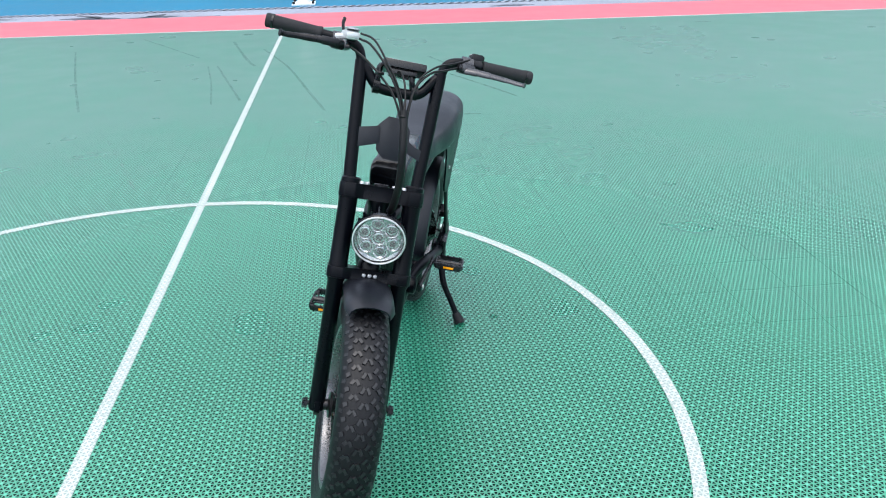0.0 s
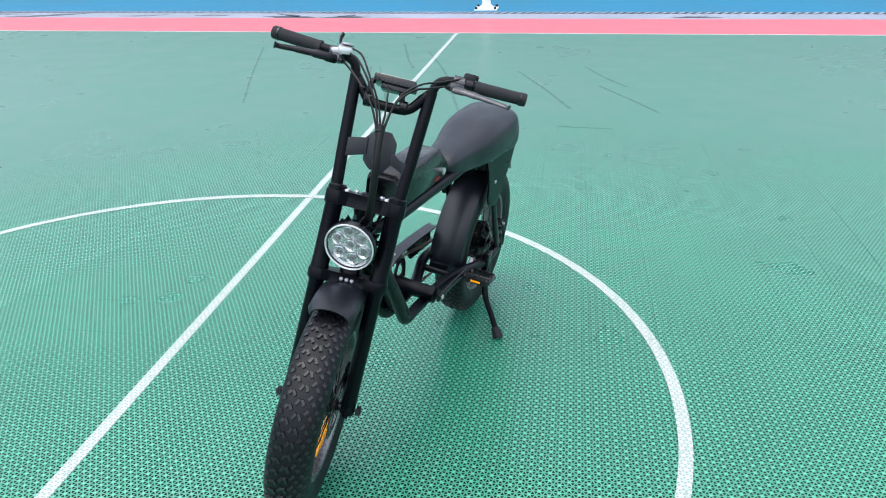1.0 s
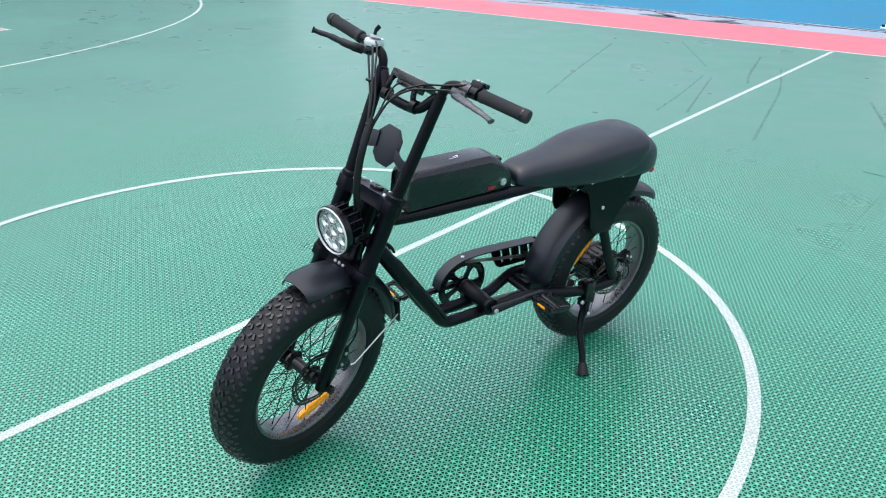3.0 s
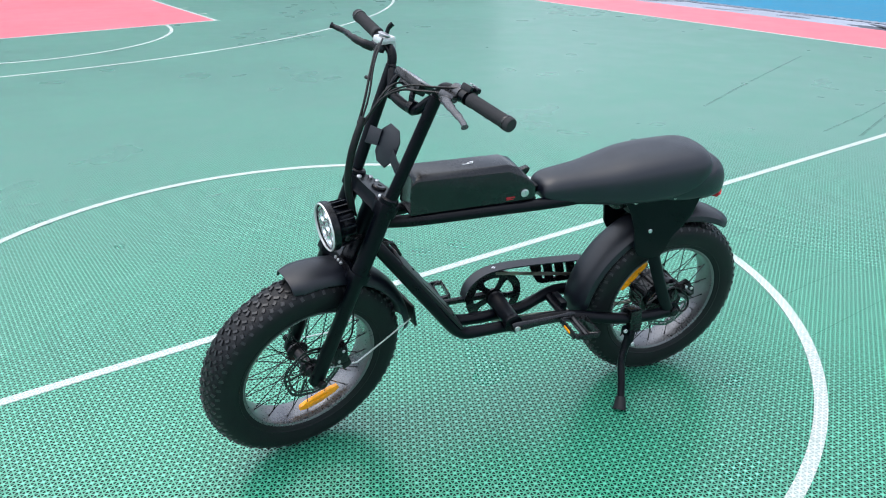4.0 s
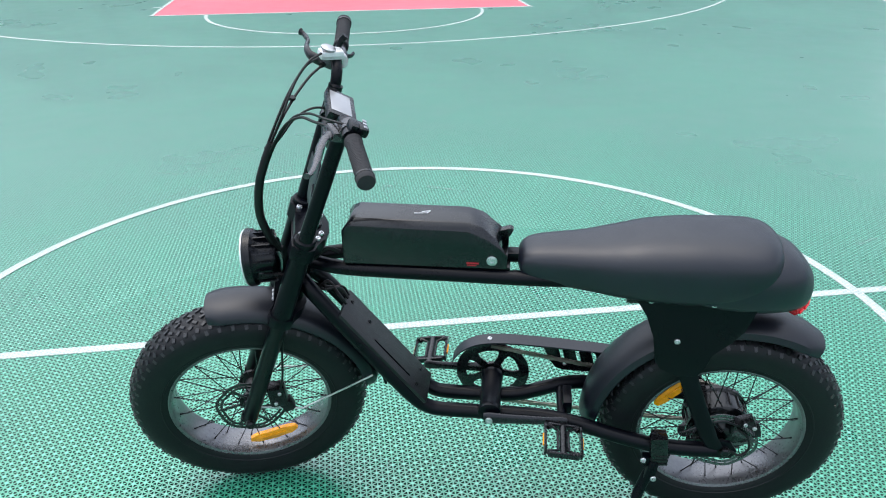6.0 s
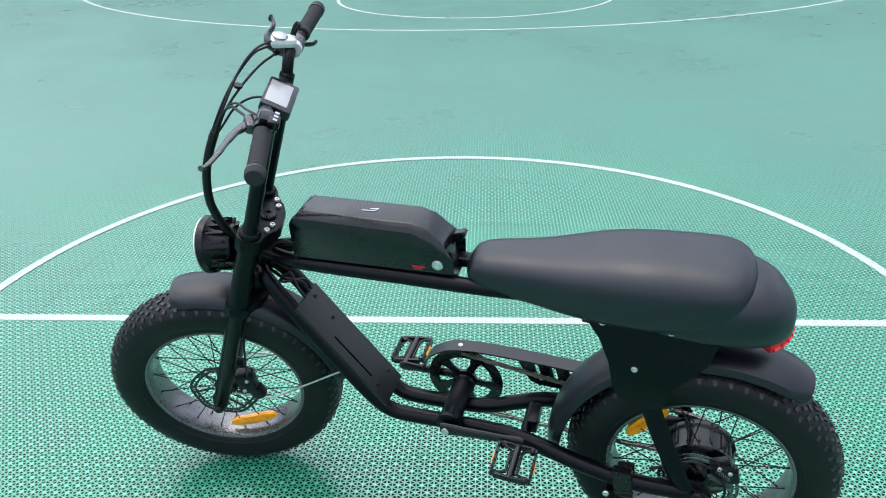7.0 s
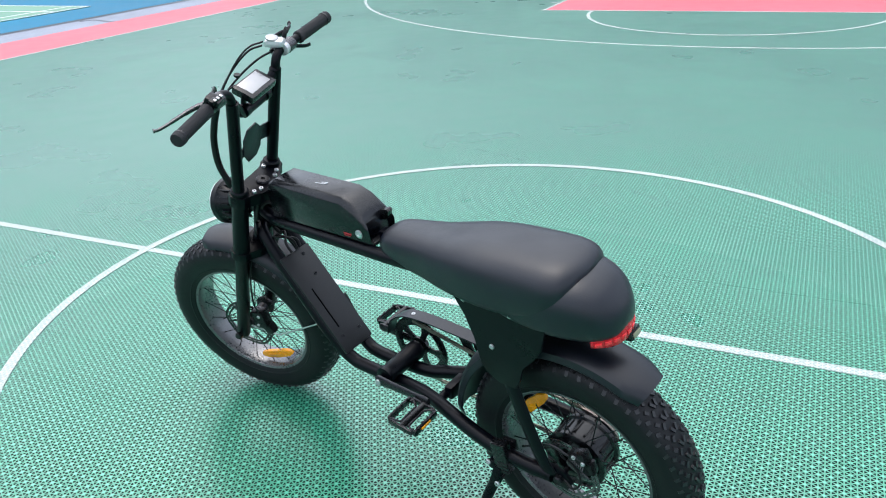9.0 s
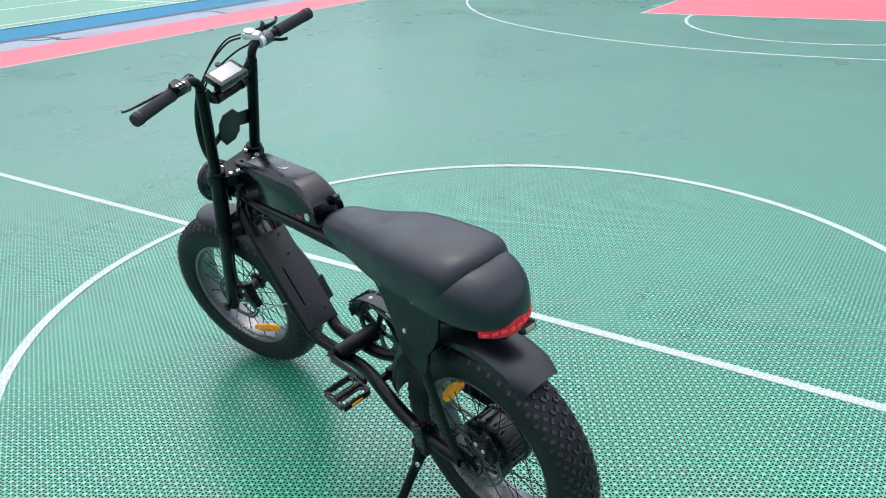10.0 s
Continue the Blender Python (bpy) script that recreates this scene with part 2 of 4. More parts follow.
def slab(bm, outline, y0, y1, bevel=0.0, m=Matrix()):
    """An outline of (x, z) pairs made solid between y0 and y1."""
    a = [bm.verts.new(m @ Vector((x, y0, z))) for x, z in outline]
    b = [bm.verts.new(m @ Vector((x, y1, z))) for x, z in outline]
    faces = [bm.faces.new(a), bm.faces.new(b[::-1])]
    for i in range(len(a)):
        j = (i + 1) % len(a)
        faces.append(bm.faces.new((a[j], a[i], b[i], b[j])))
    if bevel:
        bmesh.ops.bevel(bm, geom=list({e for f in faces for e in f.edges}), offset=bevel, segments=2, profile=0.6, affect="EDGES")


def loft(bm, rings, caps=True):
    """A skin over closed rings with equally many points."""
    vs = [[bm.verts.new(p) for p in r] for r in rings]
    n = len(vs[0])
    for r, s in zip(vs, vs[1:]):
        for j in range(n):
            bm.faces.new((r[j], r[(j + 1) % n], s[(j + 1) % n], s[j]))
    if caps:
        bm.faces.new(vs[0][::-1])
        bm.faces.new(vs[-1])


def bolt(bm, at, axis, radius=0.006, height=0.004):
    """A round socket-head bolt that points along axis."""
    m = Matrix.Translation(at) @ Vector(axis).to_track_quat("Y", "Z").to_matrix().to_4x4()
    lathe(bm, [(radius, 0), (radius, height * 0.7), (radius * 0.8, height), (radius * 0.45, height), (radius * 0.4, height * 0.4)], m, 12)


# ---- the court ----
HALF, SIDE_N, SIDE_S, BASE = 14.09, 7.53, 7.70, 14.09
FREE, KEY = 8.29, 2.50            # free-throw line and half width of the key
PINK_N, PINK_S, CONC_N, CONC_S = 8.80, 8.95, 9.38, 9.78
STEP, GAP = 0.25, 0.0006


def sheet(bm, x0, x1, y0, y1, z):
    bm.faces.new([bm.verts.new(p) for p in ((x0, y0, z), (x1, y0, z), (x1, y1, z), (x0, y1, z))])


def block(bm, x0, x1, y0, y1, z0, z1):
    box(bm, ((x0 + x1) / 2, (y0 + y1) / 2, (z0 + z1) / 2), (x1 - x0, y1 - y0, z1 - z0))


ground_bm = bmesh.new()
sheet(ground_bm, -600, 600, -600, 600, -0.030)
structure("ground", ground_bm, M_BLUE, "blue painted sports ground round the basketball court", "ground")

bm = bmesh.new()
block(bm, -BASE - 1.2, BASE + 1.2, -PINK_S, PINK_N, -0.028, -0.007)
floor = structure("court_floor", bm, M_BASE, "green and pink openwork plastic tile basketball court", "court")

for name, y0, y1 in (("concrete_strip_north", PINK_N, CONC_N), ("concrete_strip_south", -CONC_S, -PINK_S)):
    bm = bmesh.new()
    block(bm, -40, 40, y0 + 0.002, y1 - 0.002, -0.029, -0.012)
    structure(name, bm, M_CONC, "grey concrete edge strip with damp patches", "concrete strip")

bm = bmesh.new()
block(bm, -8.50, 4.90, -17.55, -11.45, -0.029, -0.016)
structure("neighbour_court", bm, M_GRASS, "green painted badminton court on the blue ground", "court")
for x0, x1, y0, y1 in ((-8.5, 4.9, -11.47, -11.47), (-8.5, 4.9, -11.93, -11.93), (-8.5, -3.78, -14.5, -14.5), (0.18, 4.9, -14.5, -14.5), (-8.5, 4.9, -17.07, -17.07), (-8.5, 4.9, -17.53, -17.53), (-8.48, -8.48, -17.53, -11.47), (-7.72, -7.72, -17.53, -11.47), (-3.78, -3.78, -17.53, -11.47), (0.18, 0.18, -17.53, -11.47), (4.88, 4.88, -17.53, -11.47)):
    bm = bmesh.new()
    lift = 0.0 if y0 == y1 else 0.001
    block(bm, x0 - 0.02, x1 + 0.02, y0 - 0.02, y1 + 0.02, -0.018, -0.012 + lift)
    structure("neighbour_line", bm, M_WHITE, "white painted badminton court line", "court line")

# drain with its grating along the concrete strip
for y in (CONC_N, -CONC_S - 0.26):
    bm = bmesh.new()
    block(bm, -40, 40, y, y + 0.26, -0.029, -0.020)
    drain = tagged(link("drain_channel", bm, M_GLOSS if y > 0 else M_WET), "black drain channel with a slotted grating beside the concrete strip" if y > 0 else "dark drain channel beside the concrete strip", "drain", kind="structure")
    if y < 0:
        continue
    bm = bmesh.new()
    for i in range(300):
        box(bm, (-16 + i * 0.118, y + 0.13, -0.015), (0.046, 0.20, 0.008), turn=(0, 0, -28))
    tagged(link("grating_bars", bm, M_CONC, drain), kind="stuff")

def damp_patch(path, half, seed):
    """A dark wet tongue on the concrete, ragged at its edges and thin at its ends."""
    rnd = random.Random(seed)
    way = spline([(x, y, 0) for x, y in path], 10)
    bm = bmesh.new()
    rows = []
    for i, p in enumerate(way):
        t = i / (len(way) - 1)
        d = (way[min(i + 1, len(way) - 1)] - way[max(i - 1, 0)]).normalized()
        side = Vector((-d.y, d.x, 0))
        full = half * (math.sin(math.pi * min(t * 1.05, 1.0)) ** 0.8 + 0.04)
        a, b = (full * (0.55 + 0.75 * rnd.random()) for _ in range(2))
        rows.append([bm.verts.new(p + side * q + Vector((0, 0, z))) for q, z in ((-a, -0.0120), (-a * 0.92, -0.0095), (b * 0.92, -0.0095), (b, -0.0120))])
    for r, q in zip(rows, rows[1:]):
        for j in range(3):
            bm.faces.new((r[j], r[j + 1], q[j + 1], q[j]))
    return structure("puddle", bm, M_WET, "dark damp patch on the grey concrete strip", "puddle")


for seed, (path, half) in enumerate((
        ([(-3.05, 9.02), (-2.60, 9.00), (-2.15, 8.86)], 0.11), ([(-2.52, 8.96), (-2.62, 9.12), (-2.95, 9.33)], 0.07),
        ([(-2.15, 8.86), (-1.85, 8.96), (-1.45, 9.00)], 0.11), ([(-1.95, 8.98), (-1.80, 9.10), (-1.72, 9.26)], 0.07),
        ([(-1.40, 8.86), (-1.20, 8.88), (-0.95, 8.93)], 0.03), ([(-4.15, 9.12), (-3.90, 9.16), (-3.62, 9.12)], 0.05),
        ([(-7.15, 8.92), (-6.70, 9.02), (-6.30, 9.20), (-6.00, 9.36)], 0.09), ([(-7.9, 9.28), (-7.4, 9.24), (-6.9, 9.26)], 0.05),
        ([(-5.35, 9.05), (-5.0, 9.08), (-4.6, 9.22)], 0.04), ([(2.70, 9.00), (3.00, 9.05), (3.35, 9.04)], 0.08))):
    damp_patch(path, half, seed + 3)


def ribbon(path, width, high=0.0025):
    """A thin strip of paint along a flat path."""
    bm = bmesh.new()
    pts = [Vector((x, y)) for x, y in path]
    rows = []
    for i, p in enumerate(pts):
        d = (pts[min(i + 1, len(pts) - 1)] - pts[max(i - 1, 0)]).normalized()
        n = Vector((-d.y, d.x)) * width / 2
        rows.append([bm.verts.new((q.x, q.y, z)) for q in (p - n, p + n) for z in (0.0, high)])
    for a, b in zip(rows, rows[1:]):
        bm.faces.new((a[1], a[3], b[3], b[1]))
        bm.faces.new((a[0], a[1], b[1], b[0]))
        bm.faces.new((a[3], a[2], b[2], b[3]))
    return bm


def arc(cx, cy, r, a0, a1, n=96):
    return [(cx + r * math.cos(radians(a0 + (a1 - a0) * i / n)), cy + r * math.sin(radians(a0 + (a1 - a0) * i / n))) for i in range(n + 1)]


LINE = 0.041
ARC_C, ARC_R = -12.51, 6.75
lines = {
    "line_halfway": [(0, -SIDE_S), (0, SIDE_N)],
    "line_side_north": [(-BASE, SIDE_N), (BASE, SIDE_N)],
    "line_side_south": [(-BASE, -SIDE_S), (BASE, -SIDE_S)],
    "line_base": [(-BASE, -SIDE_S), (-BASE, SIDE_N)],
    "line_three_point": [(-BASE, -6.6)] + arc(ARC_C, 0, ARC_R, -78, 78) + [(-BASE, 6.6)],
    "line_free_throw": [(-FREE, -KEY - 0.03), (-FREE, KEY + 0.03)],
    "line_key_north": [(-BASE, KEY), (-FREE, KEY)],
    "line_key_south": [(-BASE, -KEY), (-FREE, -KEY)],
    "line_free_throw_arc": arc(-FREE, 0, 1.80, -90, 90),
}
ticks = {"line_tick": [(-x, s * KEY) for x in (9.1, 9.95) for s in (1, -1)]}
for name, path in lines.items():
    structure(name, ribbon(path, LINE, 0.0035 if "arc" in name or "free_throw" in name else 0.0025), M_LINE, "white painted court line on the tiles", "court line")
for x, y in ticks["line_tick"]:
    structure("line_tick", ribbon([(x, y), (x, y + math.copysign(0.14, y))], 0.05), M_LINE, "short white lane mark beside the key", "court line")
structure("line_centre_circle", ribbon(arc(0, 0, 1.778, 0, 360, 160), LINE, 0.0035), M_LINE, "white painted centre circle on green tiles", "court line")

# scuffs of rubber on the tiles
for path, wide in (([(-0.48, 6.71), (-0.24, 5.75), (-0.11, 5.34)], 0.024), ([(-0.46, 5.40), (-0.27, 4.70), (-0.08, 4.01)], 0.018),
                   ([(-0.55, 5.42), (-0.40, 4.65), (-0.29, 3.92)], 0.014), ([(-0.11, 6.21), (0.20, 5.25), (0.42, 4.30), (0.58, 3.60)], 0.020),
                   ([(-2.05, 6.43), (-1.60, 4.95), (-1.24, 3.85)], 0.018), ([(-1.51, 7.08), (-1.03, 6.35), (-0.70, 5.85)], 0.016),
                   ([(0.90, 5.28), (1.18, 4.53), (1.40, 3.86)], 0.022), ([(1.52, 5.53), (1.69, 5.05), (1.87, 4.66)], 0.022),
                   ([(1.63, 4.70), (1.90, 4.14), (2.05, 3.80)], 0.018), ([(1.31, 3.36), (1.45, 3.34), (1.70, 3.32)], 0.016),
                   ([(4.85, 7.06), (5.02, 7.00)], 0.03), ([(-9.45, 4.82), (-9.0, 4.66)], 0.03), ([(-8.7, 4.52), (-8.37, 4.39)], 0.03)):
    flat = [(p.x, p.y) for p in spline([(x, y, 0) for x, y in path], 8)]
    structure("skid_mark", ribbon(flat, wide), M_SKID, "faint dark rubber scuff on the green tiles", "skid mark")


for path in ([(-1.49, -0.01), (-1.46, 0.21), (-1.32, 0.47)], [(-1.95, -1.04), (-1.91, -0.78), (-1.79, -0.48)], [(-0.81, 3.05), (-0.6, 2.55), (-0.36, 1.94)]):
    flat = [(p.x, p.y) for p in spline([(x, y, 0) for x, y in path], 6)]
    structure("pale_scuff", ribbon(flat, 0.018, 0.0045), M_SCUFF, "pale scuff across the green tiles", "scuff")
for path in ([(-6.7, -9.72), (-6.88, -9.57), (-6.72, -9.04), (-6.8, -8.72), (-7.18, -8.62)], [(-3.81, -9.75), (-3.94, -9.65), (-3.88, -9.19), (-4.07, -9.08), (-4.08, -8.71)], [(-3.61, -9.72), (-3.74, -9.46), (-4.0, -9.46)]):
    flat = [(p.x, p.y) for p in spline([(x, y, 0) for x, y in path], 6)]
    bm = ribbon(flat, 0.06, 0.003)
    bmesh.ops.translate(bm, vec=(0, 0, -0.0115), verts=bm.verts)
    structure("damp_streak", bm, M_WET, "thin dark damp streak on the grey concrete strip", "damp streak")


def net_post():
    """White round post on a bolted base plate."""
    post = tagged(new("net_post"), "white steel post on a bolted base plate on blue ground", "post")
    post.matrix_world = pose(0.10, 10.0, -0.03)
    m = pose(0, 0, 0, 90)
    bm = bmesh.new()
    lathe(bm, [(0.064, 0.02), (0.064, 1.55), (0.058, 1.565)], m, 24)
    part("pole", bm, M_WHITE, post)
    bm = bmesh.new()
    box(bm, (0, 0, 0.012), (0.34, 0.34, 0.024), bevel=0.004)
    part("base_plate", bm, M_WHITE, post)
    for s in (-1, 1):
        bm = bmesh.new()
        slab(bm, [(s * 0.062, 0.024), (s * 0.12, 0.024), (s * 0.062, 0.085)], -0.006, 0.006)
        part("gusset", bm, M_WHITE, post)
        for r in (-1, 1):
            bm = bmesh.new()
            bolt(bm, (s * 0.14, r * 0.14, 0.024), (0, 0, 1), 0.02, 0.03)
            part("anchor_bolt", bm, M_DARKMETAL, post, "dark anchor bolt")
    return post


net_post()
bm = bmesh.new()
box(bm, (0.10, 11.75, -0.024), (0.30, 0.12, 0.012), bevel=0.003)
tagged(link("floor_socket_cover", bm, M_CONC), "small pale cover plate on the blue ground", "cover plate", kind="structure")


# ---- plain walls added well outside the view to hold back low sky light ----
M_BLOCKER = plain("grey_blocker", (0.30, 0.31, 0.32), 0.85, grain=1.5, vary=0.2)
for side, at, size in (("north", (0, 26.2, 2.2), (64.4, 0.4, 4.4)), ("south", (0, -26.2, 2.8), (64.4, 0.4, 5.6)),
                       ("east", (32.4, 0, 1.6), (0.4, 52.8, 3.2)), ("west", (-32.4, 0, 3.9), (0.4, 52.8, 7.8))):
    bm = bmesh.new()
    box(bm, at, size)
    structure("added_wall_" + side, bm, M_BLOCKER, "plain grey unseen wall added to block the low sky", "wall")


# ---- the electric bicycle ----
R_WHEEL = 0.290
bike = tagged(new("electric_bicycle"), "matt black fat-tyre electric bicycle leaning on its kickstand", "bicycle")
bike.matrix_world = pose(1.009, 0.658, 0.0, 0, 0, -104) @ pose(0, 0, 0, -8, 0, 0)
RAKE, STEER = 21.0, 16.0
FORK = pose(0.945, 0, 0.80, 0, -RAKE, 0) @ pose(0, 0, 0, 0, 0, STEER)
HUB_F = FORK @ pose(0.021, 0, -0.545, 0, RAKE, 0)
HUB_R = pose(0, 0, R_WHEEL)


def both(y):
    return (y, -y)


# frame: twin tubes from the head to the axle
bm = bmesh.new()
lathe(bm, [(0.024, -0.205), (0.029, -0.20), (0.029, -0.185), (0.026, -0.18), (0.026, -0.045), (0.029, -0.04), (0.029, -0.025), (0.024, -0.02)], pose(0.945, 0, 0.80, 0, -RAKE, 0) @ pose(0, 0, 0, 90), 24)
frame_part = part("frame", bm, M_FRAME, bike, "matt black welded twin-tube steel frame")
for s in (1, -1):
    bm = bmesh.new()
    tube(bm, spline([(0.955, 0.012 * s, 0.715), (0.86, 0.036 * s, 0.717), (0.62, 0.042 * s, 0.716), (0.46, 0.046 * s, 0.716), (0.36, 0.050 * s, 0.721), (0.28, 0.054 * s, 0.730), (0.18, 0.056 * s, 0.740)]), 0.0165, 14)
    part("top_tube", bm, M_FRAME, frame_part)
    bm = bmesh.new()
    tube(bm, spline([(0.985, 0.014 * s, 0.675), (0.945, 0.036 * s, 0.635), (0.80, 0.042 * s, 0.436), (0.735, 0.038 * s, 0.346), (0.70, 0.034 * s, 0.313), (0.66, 0.032 * s, 0.304), (0.56, 0.032 * s, 0.303), (0.48, 0.036 * s, 0.306), (0.41, 0.052 * s, 0.318), (0.34, 0.072 * s, 0.322), (0.25, 0.087 * s, 0.306), (0.17, 0.094 * s, 0.292), (0.09, 0.096 * s, 0.286), (0.02, 0.094 * s, 0.286)], 7), 0.0180, 14)
    part("down_tube", bm, M_FRAME, frame_part)
    bm = bmesh.new()
    slab(bm, [(0.05, 0.305), (0.03, 0.318), (-0.012, 0.312), (-0.03, 0.285), (-0.018, 0.262), (0.04, 0.262)], 0.088 * s, 0.097 * s, 0.002)
    part("dropout", bm, M_FRAME, frame_part)
    bm = bmesh.new()
    tube(bm, spline([(0.132, 0.083 * s, 0.56), (0.088, 0.092 * s, 0.44), (0.046, 0.100 * s, 0.34), (0.022, 0.101 * s, 0.295)], 5), [0.020] * 6 + [0.0195] * 5 + [0.018] * 5, 12, 0.34)
    part("seat_stay", bm, M_FRAME, frame_part)
bm = bmesh.new()
tube(bm, [(0.375, -0.062, 0.321), (0.375, 0.062, 0.321)], 0.012, 12)
part("bridge", bm, M_FRAME, frame_part)
bm = bmesh.new()
box(bm, (0.362, 0, 0.330), (0.022, 0.064, 0.036), bevel=0.004)
part("bridge_plate", bm, M_FRAME, frame_part)
bm = bmesh.new()
lathe(bm, [(0.018, -0.072), (0.0275, -0.068), (0.0275, -0.052), (0.0255, -0.049), (0.0255, 0.049), (0.0275, 0.052), (0.0275, 0.068), (0.018, 0.072)], pose(0.548, 0, 0.334), 24)
part("bottom_bracket", bm, M_FRAME, frame_part)
bm = bmesh.new()
along = Vector((0.945 - 0.735, 0, 0.635 - 0.352)).normalized()
normal = Vector((-along.z, 0, along.x))
start = Vector((0.735, 0, 0.352)) + normal * 0.0165
COVER = Matrix((( along.x, 0, normal.x, start.x), (0, 1, 0, 0), (along.z, 0, normal.z, start.z), (0, 0, 0, 1)))
box(bm, (0.130, 0, 0), (0.318, 0.104, 0.010), bevel=0.0035)
cover = part("controller_cover", bm, M_PLATE, frame_part, "black bolted plate between the down tubes", COVER)
for d, y in ((0.270, -0.020), (0.205, -0.014), (0.018, 0.030), (0.012, -0.030)):
    bm = bmesh.new()
    bolt(bm, (d, y, 0.005), (0, 0, 1), 0.005, 0.003)
    part("bolt", bm, M_DARKMETAL, cover, "", COVER)
# the slot isn't cut: a near-black strip on the plate paints its shade
bm = bmesh.new()
box(bm, (0.110, 0.024, 0.0045), (0.130, 0.004, 0.003))
part("slot", bm, M_VOID, cover, "near-black strip painted as the shade of a narrow slot", COVER)
for y, rr in ((0.012, 0.004), (-0.010, 0.004), (-0.022, 0.003)):
    bm = bmesh.new()
    tube(bm, spline([(0.985, y, 0.66), (0.955, y * 1.5, 0.63), (0.93, -y, 0.645), (0.90, y, 0.625), (0.885, y, 0.60)], 6), rr, 8)
    part("cable", bm, M_CABLE, frame_part)

# seat brackets with the seat on them
PLATE = [(0.262, 0.722), (0.244, 0.700), (0.218, 0.660), (0.198, 0.605), (0.190, 0.545), (0.176, 0.520), (0.140, 0.504), (0.096, 0.506), (0.080, 0.536), (0.072, 0.572), (0.040, 0.606), (0.018, 0.640), (0.002, 0.700), (0.0, 0.722)]
for s in (1, -1):
    m = Matrix.Translation((0.15, 0.089 * s, 0)) @ pose(0, 0, 0, 0, 0, -4 * s) @ Matrix.Translation((-0.15, 0, 0))
    bm = bmesh.new()
    slab(bm, PLATE, -0.003, 0.003, 0.0012)
    bracket = part("seat_bracket", bm, M_FRAME, bike, "black steel plate under the seat", m)
    for x, z in ((0.215, 0.702), (0.089, 0.705), (0.149, 0.601)):
        bm = bmesh.new()
        bolt(bm, (x, 0.003 * s, z), (0, s, 0), 0.0065, 0.004)
        part("bolt", bm, M_STEEL, bracket, "bright steel bolt", m)
bm = bmesh.new()
box(bm, (0.236, 0, 0.688), (0.050, 0.110, 0.046), bevel=0.010)
part("controller_box", bm, M_GLOSS, bike)
bm = bmesh.new()
box(bm, (0.12, 0, 0.672), (0.20, 0.150, 0.030), bevel=0.006)
part("seat_base", bm, M_PLASTIC, bike)

# seat: a flat-topped pad that narrows to the front, on a base with a round tail
PAD = [  # x, half width, underside, top, squareness
    (0.494, 0.026, 0.738, 0.754, 2.2), (0.489, 0.042, 0.727, 0.766, 2.4), (0.477, 0.052, 0.718, 0.777, 2.6),
    (0.452, 0.059, 0.710, 0.785, 2.8), (0.410, 0.065, 0.701, 0.790, 2.9), (0.350, 0.074, 0.695, 0.796, 3.0),
    (0.285, 0.089, 0.690, 0.807, 3.1), (0.220, 0.101, 0.687, 0.820, 3.1), (0.150, 0.107, 0.686, 0.827, 3.1),
    (0.090, 0.107, 0.690, 0.829, 3.1), (0.040, 0.1065, 0.698, 0.829, 3.1), (0.004, 0.103, 0.712, 0.827, 3.0),
    (-0.022, 0.092, 0.726, 0.822, 2.8), (-0.039, 0.068, 0.740, 0.813, 2.5), (-0.047, 0.034, 0.754, 0.802, 2.2)]
TAIL = [
    (0.175, 0.070, 0.690, 0.765, 2.8), (0.120, 0.0960, 0.683, 0.776, 3.0), (0.060, 0.1040, 0.677, 0.786, 3.1),
    (0.010, 0.1050, 0.673, 0.797, 3.1), (-0.025, 0.101, 0.671, 0.799, 3.0), (-0.058, 0.092, 0.670, 0.794, 2.8),
    (-0.087, 0.078, 0.671, 0.779, 2.7), (-0.108, 0.058, 0.675, 0.757, 2.5), (-0.120, 0.038, 0.684, 0.740, 2.3),
    (-0.126, 0.014, 0.702, 0.722, 2.0)]


def cushion(bm, rows):
    """A padded body through cross-sections with rounded upper edges and a flatter underside."""
    cols = [spline([(i, row[c], 0) for i, row in enumerate(rows)], 4) for c in range(5)]
    rings = []
    for x, w, z0, z1, e in zip(*[[p.y for p in c] for c in cols]):
        mid, h, ring = z0 + (z1 - z0) * 0.36, z1 - z0, []
        for i in range(56):
            a = 2 * math.pi * i / 56
            c, q = math.cos(a), math.sin(a)
            n = e if q > 0 else e + 0.8
            yy = math.copysign(abs(c) ** (2 / n), c) * w
            up = abs(q) ** (2 / n) * (h * 0.64 if q > 0 else -h * 0.36)
            ring.append((x, yy * (1.0 - 0.05 * max(-q, 0)), mid + up))
        rings.append(ring)
    loft(bm, rings)


bm = bmesh.new()
cushion(bm, PAD)
cushion(bm, TAIL)
seat = link("seat", bm, M_SEAT, bike, "long black padded leatherette seat with a stepped tail", 60)
bm = bmesh.new()
band = []
for i in range(15):
    a = radians(-52 + 104 * i / 14)
    c = Vector((-0.016 - 0.104 * math.cos(a), 0.092 * math.sin(a), 0.0))
    o = Vector((-math.cos(a), math.sin(a), 0))
    tip = 1.0 - 0.55 * abs(i - 7) ** 2 / 49
    band.append([c + o * r + Vector((0, 0, 0.678 + z * tip)) for r, z in ((-0.012, -0.018), (0.003, -0.017), (0.007, 0.0), (0.004, 0.018), (-0.012, 0.019))])
loft(bm, band)
tail = part("tail_light", bm, M_RED, bike, "red curved tail light lens under the seat")
for i in range(9):
    a = radians(-44 + 11 * i)
    bm = bmesh.new()
    box(bm, (-0.016 - 0.1110 * math.cos(a), 0.0990 * math.sin(a), 0.678), (0.003, 0.014, 0.009 - 0.0006 * abs(i - 4)), turn=(0, 0, math.degrees(-a)), bevel=0.001)
    part("reflector_facet", bm, M_FACET, tail, "brighter red facet")
